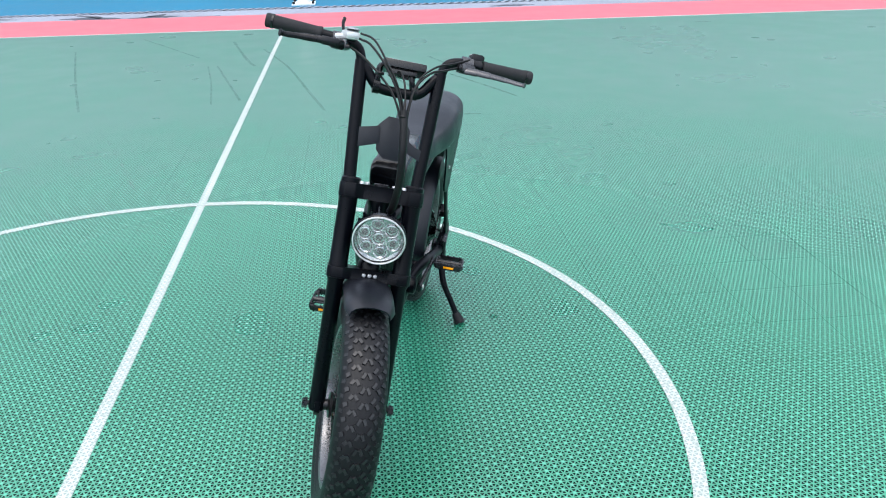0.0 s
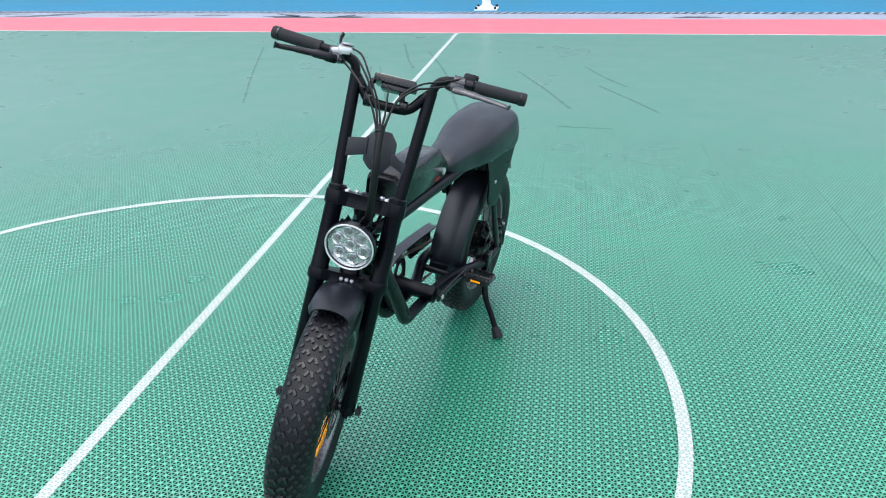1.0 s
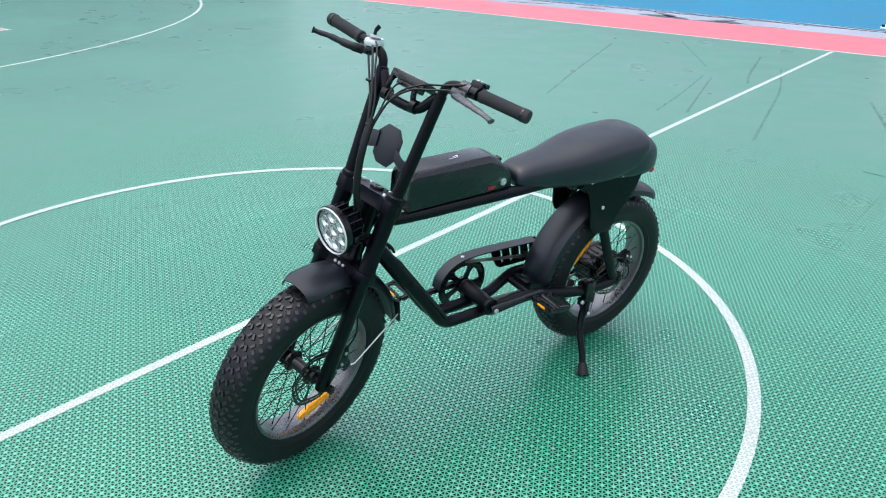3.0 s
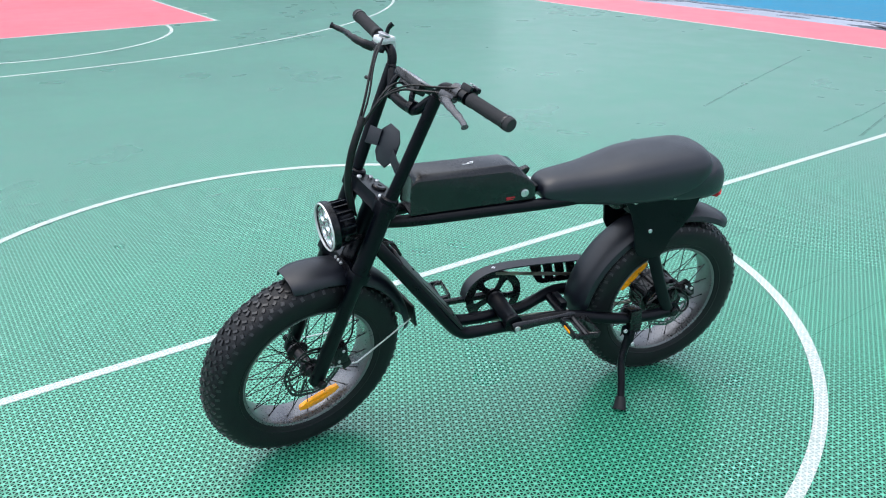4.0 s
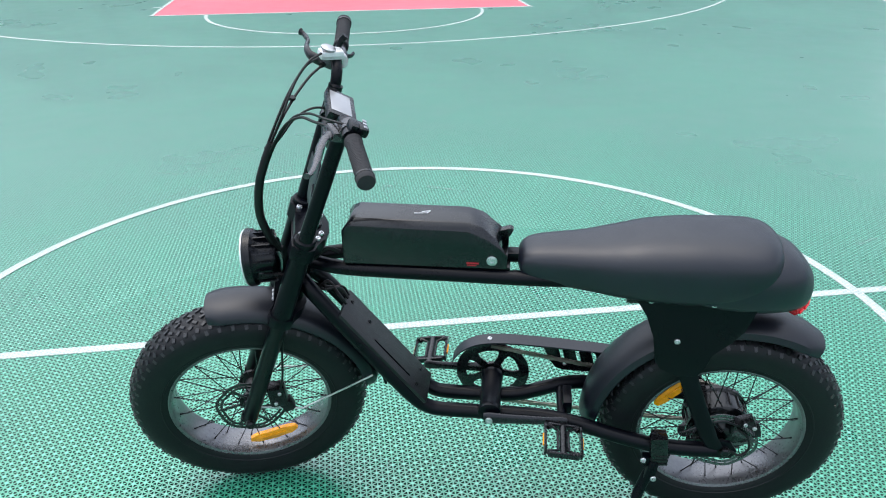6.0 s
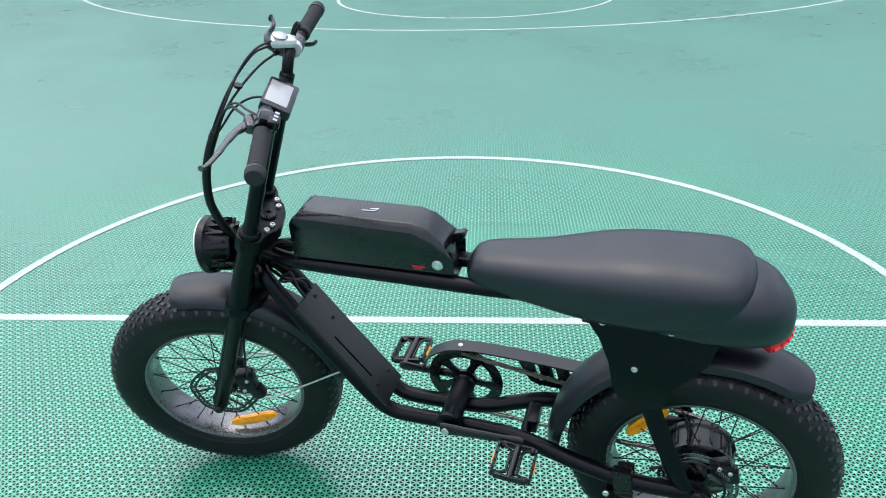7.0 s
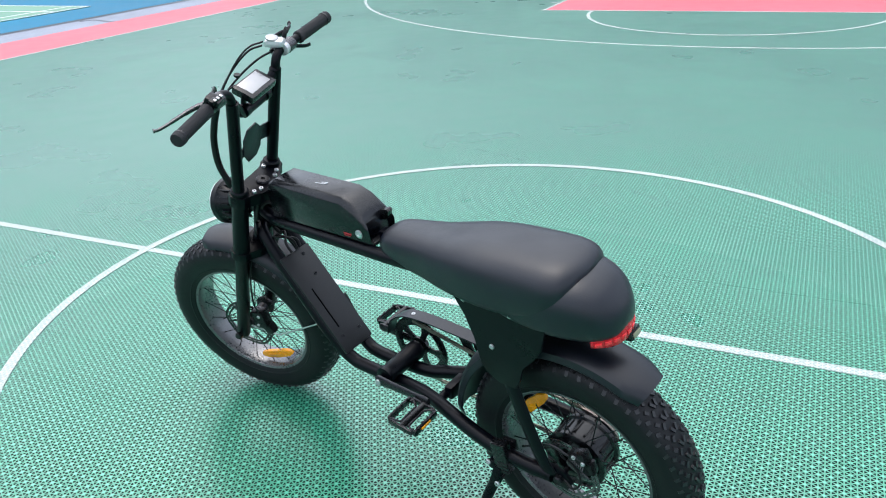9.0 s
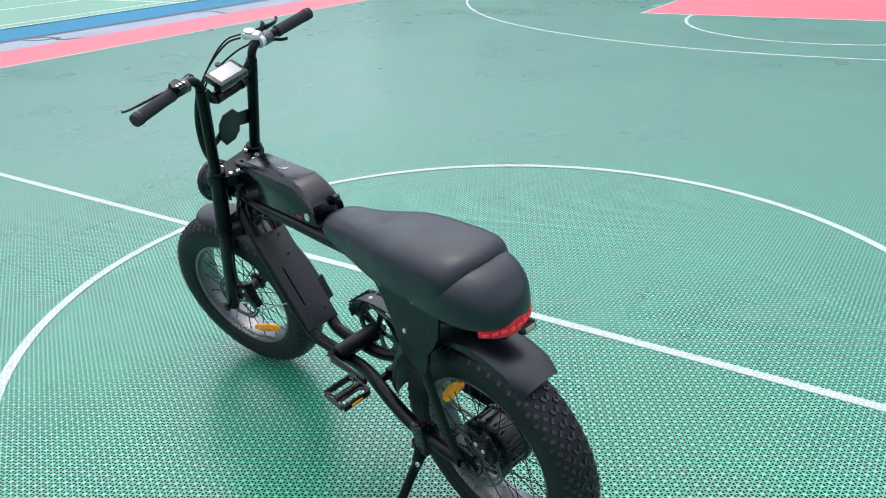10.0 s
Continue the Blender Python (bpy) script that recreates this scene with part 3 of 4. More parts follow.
bm = bmesh.new()
box(bm, (-0.119, -0.026, 0.655), (0.018, 0.040, 0.021), bevel=0.004, turn=(0, 12, 0))
rear_box = part("rear_reflector", bm, M_GLOSS, bike)
bm = bmesh.new()
box(bm, (-0.129, -0.026, 0.656), (0.004, 0.027, 0.010), bevel=0.001, turn=(0, 12, 0))
part("lens", bm, M_LENS, rear_box, "clear lens")
bm = bmesh.new()
tube(bm, spline([(-0.068, 0.020, 0.695), (-0.092, 0.022, 0.668), (-0.098, 0.020, 0.646), (-0.092, 0.004, 0.640)], 5), 0.0045, 8)
tube(bm, spline([(-0.068, -0.020, 0.695), (-0.092, -0.018, 0.668), (-0.098, -0.016, 0.646), (-0.092, 0.000, 0.640)], 5), 0.0045, 8)
part("seat_hook", bm, M_FRAME, bike)

# battery case on the top tubes
bm = bmesh.new()
SIDE = [(0.872, 0.738), (0.870, 0.818), (0.862, 0.831), (0.848, 0.836), (0.602, 0.831), (0.558, 0.810), (0.526, 0.786), (0.517, 0.772), (0.516, 0.738)]
RIDGE = [(0.864, 0.738), (0.862, 0.826), (0.853, 0.840), (0.840, 0.8455), (0.602, 0.8430), (0.570, 0.832), (0.542, 0.804), (0.531, 0.785), (0.528, 0.738)]
rings = [[(x, y, z) for x, z in prof] for prof, y in ((SIDE, 0.0465), (SIDE, 0.0440), (RIDGE, 0.0340), (RIDGE, 0.0), (RIDGE, -0.0340), (SIDE, -0.0440), (SIDE, -0.0465))]
rings[0] = [(x + (0.003 if x < 0.7 else -0.003), 0.0465, z - (0.004 if z > 0.78 else 0)) for x, z in SIDE]
rings[-1] = [(x, -y, z) for x, y, z in rings[0]]
loft(bm, rings)
bmesh.ops.recalc_face_normals(bm, faces=bm.faces)
hard = [e for e in bm.edges if len(e.link_faces) == 2 and e.calc_face_angle(0) > radians(30) and min(v.co.z for v in e.verts) > 0.739]
bmesh.ops.bevel(bm, geom=hard, offset=0.0045, segments=3, profile=0.5, affect="EDGES", clamp_overlap=True)
battery = link("battery_case", bm, M_CASE, bike, "black plastic battery case on the top tubes", 50)
bm = bmesh.new()
box(bm, (0.69, 0, 0.7345), (0.36, 0.082, 0.009), bevel=0.002)
part("mounting_rail", bm, M_GLOSS, battery)
bm = bmesh.new()
lathe(bm, [(0.0115, 0.0), (0.0115, 0.0025), (0.009, 0.004), (0.004, 0.004), (0.003, 0.002)], pose(0.549, 0.0465, 0.758), 20)
part("key_lock", bm, M_STEEL, battery, "bright round key lock")
bm = bmesh.new()
box(bm, (0.590, 0.0472, 0.750), (0.026, 0.0012, 0.0035))
box(bm, (0.592, 0.0472, 0.7445), (0.020, 0.0012, 0.0022))
part("warning_print", bm, M_REDINK, battery, "small red print")
bm = bmesh.new()
for a, b in (((0.718, 0.006), (0.690, 0.004)), ((0.690, 0.004), (0.684, -0.006)), ((0.702, -0.001), (0.684, -0.006))):
    tube(bm, [(a[0], a[1], 0.8450), (b[0], b[1], 0.8450)], 0.0010, 6)
part("maker_mark", bm, M_WHITE, battery, "small pale mark")
bm = bmesh.new()
slab(bm, [(0.524, 0.768), (0.512, 0.782), (0.505, 0.796), (0.511, 0.801), (0.536, 0.794)], -0.036, -0.018, 0.002)
part("latch", bm, M_GLOSS, battery, "black plastic latch")
bm = bmesh.new()
tube(bm, spline([(0.885, 0.02, 0.748), (0.905, 0.026, 0.760), (0.925, 0.03, 0.752), (0.94, 0.03, 0.735)], 5), 0.005, 8)
part("power_lead", bm, M_CABLE, battery)
bm = bmesh.new()
box(bm, (0.497, 0, 0.748), (0.04, 0.03, 0.02), bevel=0.004)
part("tail_bracket", bm, M_FRAME, battery)


# ---- wheels ----
def wheel(name, hub, motor):
    """Fat-tyre spoked wheel with its disc; hub gives the axle's pose."""
    w = None
    bm = bmesh.new()
    rim = [(0.199, -0.040), (0.192, -0.042), (0.1865, -0.039), (0.1835, -0.031), (0.1820, -0.012), (0.1828, 0.0), (0.1820, 0.012), (0.1835, 0.031), (0.1865, 0.039), (0.192, 0.042), (0.199, 0.040)]
    lathe(bm, rim, hub, 72, closed=True)
    w = part(name, bm, M_RIM, bike, "wide black rim with a fat knobbly tyre")
    bm = bmesh.new()
    half = [(0.193, 0.0405), (0.1985, 0.0450), (0.206, 0.0472), (0.219, 0.0512), (0.238, 0.0535), (0.252, 0.0520), (0.264, 0.0465), (0.273, 0.038), (0.279, 0.024), (0.281, 0.008)]
    lathe(bm, half + [(r, -y) for r, y in half[::-1]] + [(0.201, -0.034), (0.201, 0.034)], hub, 96, closed=True)
    tyre = part("tyre", bm, M_RUBBER, w, "black fat rubber tyre")
    # tread blocks: centre chevrons, bent side lugs, shoulder lugs and edge knobs
    bm = bmesh.new()
    rows = 56
    lugs = []
    for s in (1, -1):
        off = 0.0 if s > 0 else 0.5
        lugs += [(0.0060 * s, 0.2812, (0.0175, 0.0078, 0.0075), 27 * s, 2 * s, 0.0),
                 (0.0180 * s, 0.2796, (0.0165, 0.0078, 0.0075), -34 * s, 9 * s, 0.42 + 0.2 * off), (0.0275 * s, 0.2768, (0.0130, 0.0090, 0.0075), 38 * s, 18 * s, 0.05 + off),
                 (0.0370 * s, 0.2715, (0.0110, 0.0120, 0.0075), -22 * s, 32 * s, 0.55 + off), (0.0450 * s, 0.2635, (0.0095, 0.0130, 0.0034), 10 * s, 50 * s, 0.12 + off)]
    for i in range(rows):
        for y, r, (sx, sy, sz), twist, tip, shift in lugs:
            a = 2 * math.pi * (i + shift) / rows
            m = hub @ Matrix.Rotation(-a, 4, "Y") @ pose(r, y, 0, 0, 0, tip) @ pose(0, 0, 0, twist) @ pose(0, 0, 0, 0, 90, 0)
            ring = ((-1, -1), (0, -0.72), (1, -1), (1, 1), (0, 1.18), (-1, 1))
            vl = [bm.verts.new(m @ Vector((px * sx / 2, py * sy / 2, -sz / 2))) for px, py in ring]
            vt = [bm.verts.new(m @ Vector((px * sx * 0.40, py * sy * 0.42, sz / 2))) for px, py in ring]
            bm.faces.new(vt)
            for j in range(6):
                bm.faces.new((vl[j], vl[(j + 1) % 6], vt[(j + 1) % 6], vt[j]))
    tagged(link("tread", bm, M_TREAD, tyre, "small raised rubber tread blocks"), kind="stuff")
    # raised rings of moulding on the side wall
    bm = bmesh.new()
    for s in (1, -1):
        lathe(bm, [(0.2055, 0.0465 * s), (0.2075, 0.0488 * s), (0.2100, 0.0490 * s), (0.2120, 0.0480 * s)], hub, 72, closed=True)
    part("side_wall_ring", bm, M_RUBBER, tyre)
    # hub
    bm = bmesh.new()
    if motor:
        lathe(bm, [(0.018, -0.070), (0.030, -0.066), (0.050, -0.050), (0.066, -0.044), (0.077, -0.038), (0.077, -0.028), (0.071, -0.024), (0.071, 0.022), (0.077, 0.026), (0.077, 0.035), (0.066, 0.042), (0.048, 0.049), (0.032, 0.058), (0.020, 0.066)], hub, 40)
        hub_part = part("hub_motor", bm, M_MOTOR, w, "black ribbed hub motor")
        for i in range(18):
            a = 2 * math.pi * (i + 0.3) / 18
            bm = bmesh.new()
            box(bm, (0.0718, -0.001, 0), (0.005, 0.040, 0.005), hub @ Matrix.Rotation(-a, 4, "Y"), 0.0012)
            part("cooling_rib", bm, M_MOTOR, hub_part)
        for i in range(12):
            a = 2 * math.pi * i / 12
            bm = bmesh.new()
            bolt(bm, (0.061 * math.cos(a), 0.0435, 0.061 * math.sin(a)), (0, 1, 0), 0.004, 0.003)
            part("bolt", bm, M_DARKMETAL, hub_part, "", hub)
        bm = bmesh.new()
        for i in range(5):
            lathe(bm, [(0.058 - 0.005 * i, -0.060 - 0.0035 * i), (0.058 - 0.005 * i, -0.0585 - 0.0035 * i), (0.02, -0.0585 - 0.0035 * i), (0.02, -0.060 - 0.0035 * i)], hub, 28, closed=True)
        part("cassette", bm, M_DARKMETAL, hub_part, "dark toothed gear cassette")
        flange, disc_y = 0.0765, 0.068
    else:
        lathe(bm, [(0.010, -0.064), (0.013, -0.060), (0.014, -0.050), (0.031, -0.046), (0.031, -0.040), (0.017, -0.034), (0.016, 0.020), (0.029, 0.026), (0.029, 0.032), (0.020, 0.036), (0.020, 0.046), (0.011, 0.052), (0.010, 0.064)], hub, 28)
        hub_part = part("hub", bm, M_DARKMETAL, w, "dark metal hub")
        flange, disc_y = 0.029, 0.047
    bm = bmesh.new()
    lathe(bm, [(0.006, -0.108), (0.006, 0.108)], hub, 12)
    for s in (1, -1):
        lathe(bm, [(0.0125, 0.098 * s), (0.0125, 0.108 * s), (0.008, 0.111 * s)], hub, 6)
    part("axle", bm, M_DARKMETAL, hub_part, "dark metal axle with hexagonal nuts")
    # brake disc with cut-outs
    bm = bmesh.new()
    n = 48
    for i in range(n):
        a, b = 2 * math.pi * i / n, 2 * math.pi * (i + 1) / n
        wob = 0.002 * math.sin(6 * a), 0.002 * math.sin(6 * b)
        for r0, r1 in ((0.083, 0.076), (0.072, 0.066)):
            for y0, y1 in ((disc_y - 0.001, disc_y + 0.001),):
                p = [(r0 + wob[0], a), (r0 + wob[1], b), (r1 + wob[1], b), (r1 + wob[0], a)]
                lo = [bm.verts.new(hub @ Vector((r * math.cos(t), y0, r * math.sin(t)))) for r, t in p]
                hi = [bm.verts.new(hub @ Vector((r * math.cos(t), y1, r * math.sin(t)))) for r, t in p]
                bm.faces.new(lo)
                bm.faces.new(hi[::-1])
                bm.faces.new((lo[0], lo[1], hi[1], hi[0]))
                bm.faces.new((lo[2], lo[3], hi[3], hi[2]))
        if i % 2 == 0:
            m = hub @ Matrix.Rotation(-a, 4, "Y")
            box(bm, (0.074, disc_y, 0), (0.010, 0.0018, 0.004), m)
        if i % 8 == 0:
            m = hub @ Matrix.Rotation(-a, 4, "Y")
            box(bm, (0.046, disc_y, 0.006), (0.044, 0.0018, 0.007), m, turn=(0, 14, 0))
    part("brake_disc", bm, M_STEELDARK if motor else M_DISC, hub_part, "slotted steel brake disc")
    # spokes
    for i in range(36):
        s = 1 if i % 2 else -1
        a = 2 * math.pi * i / 36
        lead = radians(26 if not motor else 16) * (1 if (i // 2) % 2 else -1)
        p = Vector((flange * math.cos(a + lead), 0.034 * s, flange * math.sin(a + lead)))
        q = Vector((0.1835 * math.cos(a), 0.014 * s, 0.1835 * math.sin(a)))
        bm = bmesh.new()
        tube(bm, [hub @ p, hub @ q.lerp(p, 0.08), hub @ q], [0.0014, 0.0014, 0.0024], 6)
        part("spoke", bm, M_DARKMETAL, w)
    return w, hub_part


front, front_hub = wheel("front_wheel", HUB_F @ Matrix.Scale(1.030, 4), False)
rear, rear_hub = wheel("rear_wheel", HUB_R, True)


def spoke_reflector(parent, hub, angle, radius, y, length=1.0):
    """Amber boat-shaped reflector clipped on the spokes, with a raised middle rib."""
    m = hub @ Matrix.Rotation(-radians(angle), 4, "Y") @ pose(0, y, 0)
    bm = bmesh.new()
    slab(bm, [(radius + u, v * length) for u, v in ((-0.015, -0.042), (-0.010, -0.062), (0.002, -0.066), (0.012, -0.046), (0.015, 0.0), (0.012, 0.046), (0.002, 0.066), (-0.010, 0.062), (-0.015, 0.042))], -0.006, 0.006, 0.0025)
    ob = part("spoke_reflector", bm, M_AMBER, parent, "amber plastic spoke reflector", m)
    bm = bmesh.new()
    slab(bm, [(radius + u, v * length) for u, v in ((-0.004, -0.034), (0.003, -0.034), (0.003, 0.034), (-0.004, 0.034))], -0.0085, 0.0085, 0.001)
    part("lens_rib", bm, M_AMBER, ob, "", m)


spoke_reflector(front, HUB_F, -103, 0.154, 0.018)
spoke_reflector(rear, HUB_R, 41, 0.155, 0.014, 0.92)


# ---- fenders ----
def fender(name, hub, a0, a1, radius, half, label):
    """Thin curved mudguard with a rolled lip over a wheel."""
    bm = bmesh.new()
    rows, n = [], 36
    for i in range(n + 1):
        a = radians(a0 + (a1 - a0) * i / n)
        end = min(i, n - i) / n
        narrow = 1.0 if end > 0.05 else 0.80 + 4.0 * end
        row = []
        for t, lift in ((-1.0, -0.026), (-0.93, -0.012), (-0.72, -0.002), (-0.35, 0.004), (0.0, 0.006), (0.35, 0.004), (0.72, -0.002), (0.93, -0.012), (1.0, -0.026)):
            row.append((radius + lift, t * half * narrow))
        row += [(r - 0.003, y * 0.965) for r, y in row[::-1]]
        rows.append([hub @ Vector((r * math.cos(a), y, r * math.sin(a))) for r, y in row])
    loft(bm, rows)
    return part(name, bm, M_FENDER, bike, label)


front_fender = fender("front_fender", HUB_F, 80.5, 176, 0.322, 0.060, "black plastic front mudguard")
rear_fender = fender("rear_fender", HUB_R, 2, 124, 0.326, 0.062, "black plastic rear mudguard")
bm = bmesh.new()
F = FORK
tube(bm, [F @ Vector(p) for p in ((0.0, 0.070, -0.520), (-0.10, 0.072, -0.505), (-0.17, 0.066, -0.440), (-0.245, 0.058, -0.372))], 0.0024, 8)
part("fender_stay", bm, M_STEEL, front_fender, "thin bright steel stay")
bm = bmesh.new()
tube(bm, [F @ Vector(p) for p in ((0.0, -0.070, -0.520), (-0.10, -0.072, -0.505), (-0.17, -0.066, -0.440), (-0.245, -0.058, -0.372))], 0.0024, 8)
part("fender_stay", bm, M_STEEL, front_fender, "thin bright steel stay")
bm = bmesh.new()
box(bm, (-0.272, 0, -0.375), (0.008, 0.09, 0.085), FORK, 0.003, (0, 32, 0))
part("mud_flap", bm, M_RUBBER, front_fender, "black rubber mud flap")

# ---- fork and steering ----
for s in (1, -1):
    bm = bmesh.new()
    lathe(bm, [(0.017, -0.560), (0.0195, -0.555), (0.0195, -0.235), (0.0225, -0.228), (0.0245, -0.200), (0.0225, -0.185), (0.0225, -0.035), (0.0235, -0.030), (0.0235, 0.016), (0.0200, 0.020)], FORK @ pose(0.022, 0.078 * s, 0, 90), 22)
    leg = part("fork_leg", bm, M_FRAME, bike, "black suspension fork leg")
    bm = bmesh.new()
    slab(bm, [(0.010, -0.530), (0.044, -0.535), (0.040, -0.562), (0.024, -0.574), (0.004, -0.562)], 0.070 * s, 0.084 * s, 0.002, FORK)
    part("dropout", bm, M_FRAME, leg)
    bm = bmesh.new()
    lathe(bm, [(0.0236, -0.207), (0.0246, -0.205), (0.0246, -0.201), (0.0236, -0.199)], FORK @ pose(0.022, 0.078 * s, 0, 90), 22)
    part("seal_ring", bm, M_DARKMETAL, leg)
# brake caliper on the left leg
bm = bmesh.new()
box(bm, (-0.030, 0.060, -0.475), (0.044, 0.034, 0.062), FORK, 0.006, (0, 24, 0))
box(bm, (-0.062, 0.060, -0.505), (0.030, 0.028, 0.034), FORK, 0.005, (0, 40, 0))
caliper = part("brake_caliper", bm, M_DARKMETAL, bike, "dark metal disc brake caliper")
for dz in (0.018, -0.018):
    bm = bmesh.new()
    bolt(bm, FORK @ Vector((-0.030, 0.077, -0.475 + dz)), (FORK.to_3x3() @ Vector((0, 1, 0))), 0.005, 0.004)
    part("bolt", bm, M_STEEL, caliper)
bm = bmesh.new()
box(bm, (-0.040, 0.074, 0.356), (0.044, 0.030, 0.030), bevel=0.006, turn=(0, 24, 0))
box(bm, (-0.066, 0.074, 0.338), (0.022, 0.024, 0.032), bevel=0.005, turn=(0, 14, 0))
tube(bm, [(-0.058, 0.082, 0.352), (-0.028, 0.086, 0.366)], 0.008, 10)
tube(bm, spline([(-0.02, 0.088, 0.36), (0.02, 0.092, 0.375), (0.06, 0.092, 0.355), (0.10, 0.09, 0.33)], 5), 0.0028, 8)
caliper = part("brake_caliper", bm, M_DARKMETAL, bike, "dark metal disc brake caliper")
bm = bmesh.new()
tube(bm, spline([(-0.010, 0.096, 0.290), (-0.034, 0.104, 0.282), (-0.052, 0.100, 0.300), (-0.046, 0.094, 0.330), (-0.020, 0.092, 0.352)], 5), 0.0030, 8)
part("motor_lead", bm, M_CABLE, caliper, "black motor lead")
bm = bmesh.new()
turns = [(-0.058 + 0.030 * i / 60, 0.091 + 0.0055 * math.cos(0.72 * i), 0.340 + 0.022 * i / 60 + 0.0055 * math.sin(0.72 * i)) for i in range(61)]
tube(bm, [Vector(p) for p in turns], 0.0011, 5)
part("return_spring", bm, M_LEVER, caliper, "grey coiled return spring")
bm = bmesh.new()
slab(bm, [(-0.070, 0.318), (-0.062, 0.312), (-0.018, 0.330), (-0.014, 0.340), (-0.022, 0.344)], 0.086, 0.090, 0.001)
part("brake_arm", bm, M_LEVER, caliper, "grey cast brake arm")
for dx in (0.0, -0.022):
    bm = bmesh.new()
    bolt(bm, (-0.035 + dx, 0.090, 0.366 - 0.4 * abs(dx)), (0, 1, 0), 0.005, 0.004)
    part("bolt", bm, M_STEEL, caliper)


def clamp(name, z0, z1, bolts, label):
    """A fork crown that holds both legs and the steerer."""
    outline = [(-0.026, -0.050), (-0.006, -0.072), (-0.004, -0.094), (0.010, -0.103), (0.034, -0.103), (0.048, -0.092), (0.050, -0.066), (0.038, -0.045), (0.036, 0.045), (0.050, 0.066), (0.048, 0.092), (0.034, 0.103), (0.010, 0.103), (-0.004, 0.094), (-0.006, 0.072), (-0.026, 0.050), (-0.036, 0.020), (-0.036, -0.020)]
    bm = bmesh.new()
    slab(bm, [(x, y) for x, y in outline], 0.0, z1 - z0, 0.003, pose(0, 0, z0, 90))
    crown = part(name, bm, M_FRAME, bike, label, FORK)
    for x, y in bolts:
        bm = bmesh.new()
        bolt(bm, (x, y, z1), (0, 0, 1), 0.0065, 0.006)
        part("bolt", bm, M_STEEL, crown, "bright socket-head bolt", FORK)
    return crown


crown = clamp("upper_fork_crown", -0.030, 0.006, [(-0.008, 0.055), (0.030, 0.052), (-0.016, 0.034), (-0.008, -0.055), (0.030, -0.052), (-0.016, -0.034)], "black upper fork crown with bright bolts")
bm = bmesh.new()
lathe(bm, [(0.019, 0.005), (0.019, 0.010), (0.016, 0.013), (0.006, 0.013), (0.005, 0.009)], FORK @ pose(0, 0, 0, 90), 20)
part("steerer_cap", bm, M_DARKMETAL, crown)
lower = clamp("lower_fork_crown", -0.226, -0.198, [], "black lower fork crown")
for y in (-0.014, 0.0, 0.014):
    bm = bmesh.new()
    lathe(bm, [(0.0050, 0), (0.0050, 0.003), (0.003, 0.005)], FORK @ pose(0.0375, y, -0.212) @ pose(0, 0, 0, 0, 0, -90), 12)
    part("bolt", bm, M_STEEL, lower, "bright round bolt")

# headlamp
LAMP = FORK @ pose(0.110, 0, -0.114, 0, 0, -6) @ pose(0, 0, 0, 0, 24, 0) @ pose(0, 0, 0, 0, 0, -90)
bm = bmesh.new()
lathe(bm, [(0.020, -0.066), (0.040, -0.062), (0.047, -0.050), (0.050, -0.030), (0.058, -0.016), (0.064, -0.010), (0.0655, 0.004), (0.0625, 0.008), (0.0590, 0.006), (0.0575, -0.004), (0.030, -0.018), (0.010, -0.020)], LAMP, 40)
lamp = part("headlamp", bm, M_PLASTIC, bike, "round black headlamp with clear glass and cooling fins")
for i in range(18):
    a = 2 * math.pi * i / 18
    bm = bmesh.new()
    box(bm, (0.051, -0.034, 0), (0.016, 0.040, 0.003), LAMP @ Matrix.Rotation(-a, 4, "Y"))
    part("cooling_fin", bm, M_PLASTIC, lamp)
bm = bmesh.new()
lathe(bm, [(0.0578, 0.0015), (0.052, -0.004), (0.030, -0.0065), (0.004, -0.0070)], LAMP, 36, caps=(1,))
part("reflector_bowl", bm, M_BOWL, lamp, "bright reflector bowl")
for i in range(7):
    a = 2 * math.pi * i / 6 + 0.3
    c = Vector((0, 0, 0)) if i == 6 else Vector((0.036 * math.cos(a), 0, 0.036 * math.sin(a)))
    bm = bmesh.new()
    lathe(bm, [(0.0165, -0.006), (0.0165, 0.0004), (0.0150, 0.0012), (0.0142, 0.0004), (0.0115, -0.0060), (0.0070, -0.0100), (0.0045, -0.0110), (0.0040, -0.0070), (0.0015, -0.0055)], LAMP @ Matrix.Translation(c), 18)
    cup = part("led_cup", bm, M_CUP, lamp, "small bright lamp cup")
    bm = bmesh.new()
    lathe(bm, [(0.0088, -0.0090), (0.0084, -0.0055), (0.0060, -0.0030), (0.0020, -0.0018)], LAMP @ Matrix.Translation(c), 16)
    part("led_lens", bm, M_LED, cup, "dark glossy lens")
bm = bmesh.new()
lathe(bm, [(0.0582, 0.0035), (0.050, 0.0060), (0.030, 0.0085), (0.002, 0.0095), (0.002, 0.0075), (0.030, 0.0065), (0.050, 0.0040), (0.0582, 0.0020)], LAMP, 36, closed=True)
bezel = bmesh.new()
lathe(bezel, [(0.0592, 0.004), (0.0592, 0.0100), (0.0605, 0.0112), (0.0625, 0.0105), (0.0630, 0.0070), (0.0610, 0.004)], LAMP, 44, closed=True)
part("lens_rim", bezel, M_SILVER, lamp, "thin bright rim round the glass")
glass = part("lamp_glass", bm, M_GLASS, lamp, "clear lamp glass")
glass.visible_shadow = False
for s in (1, -1):
    bm = bmesh.new()
    tube(bm, [FORK @ Vector((0.040, 0.050 * s, -0.110)), FORK @ Vector((0.085, 0.056 * s, -0.112))], 0.006, 10)
    bolt(bm, FORK @ Vector((0.086, 0.056 * s, -0.112)), FORK.to_3x3() @ Vector((0, s, 0)), 0.008, 0.006)
    part("lamp_bracket", bm, M_DARKMETAL, lamp)

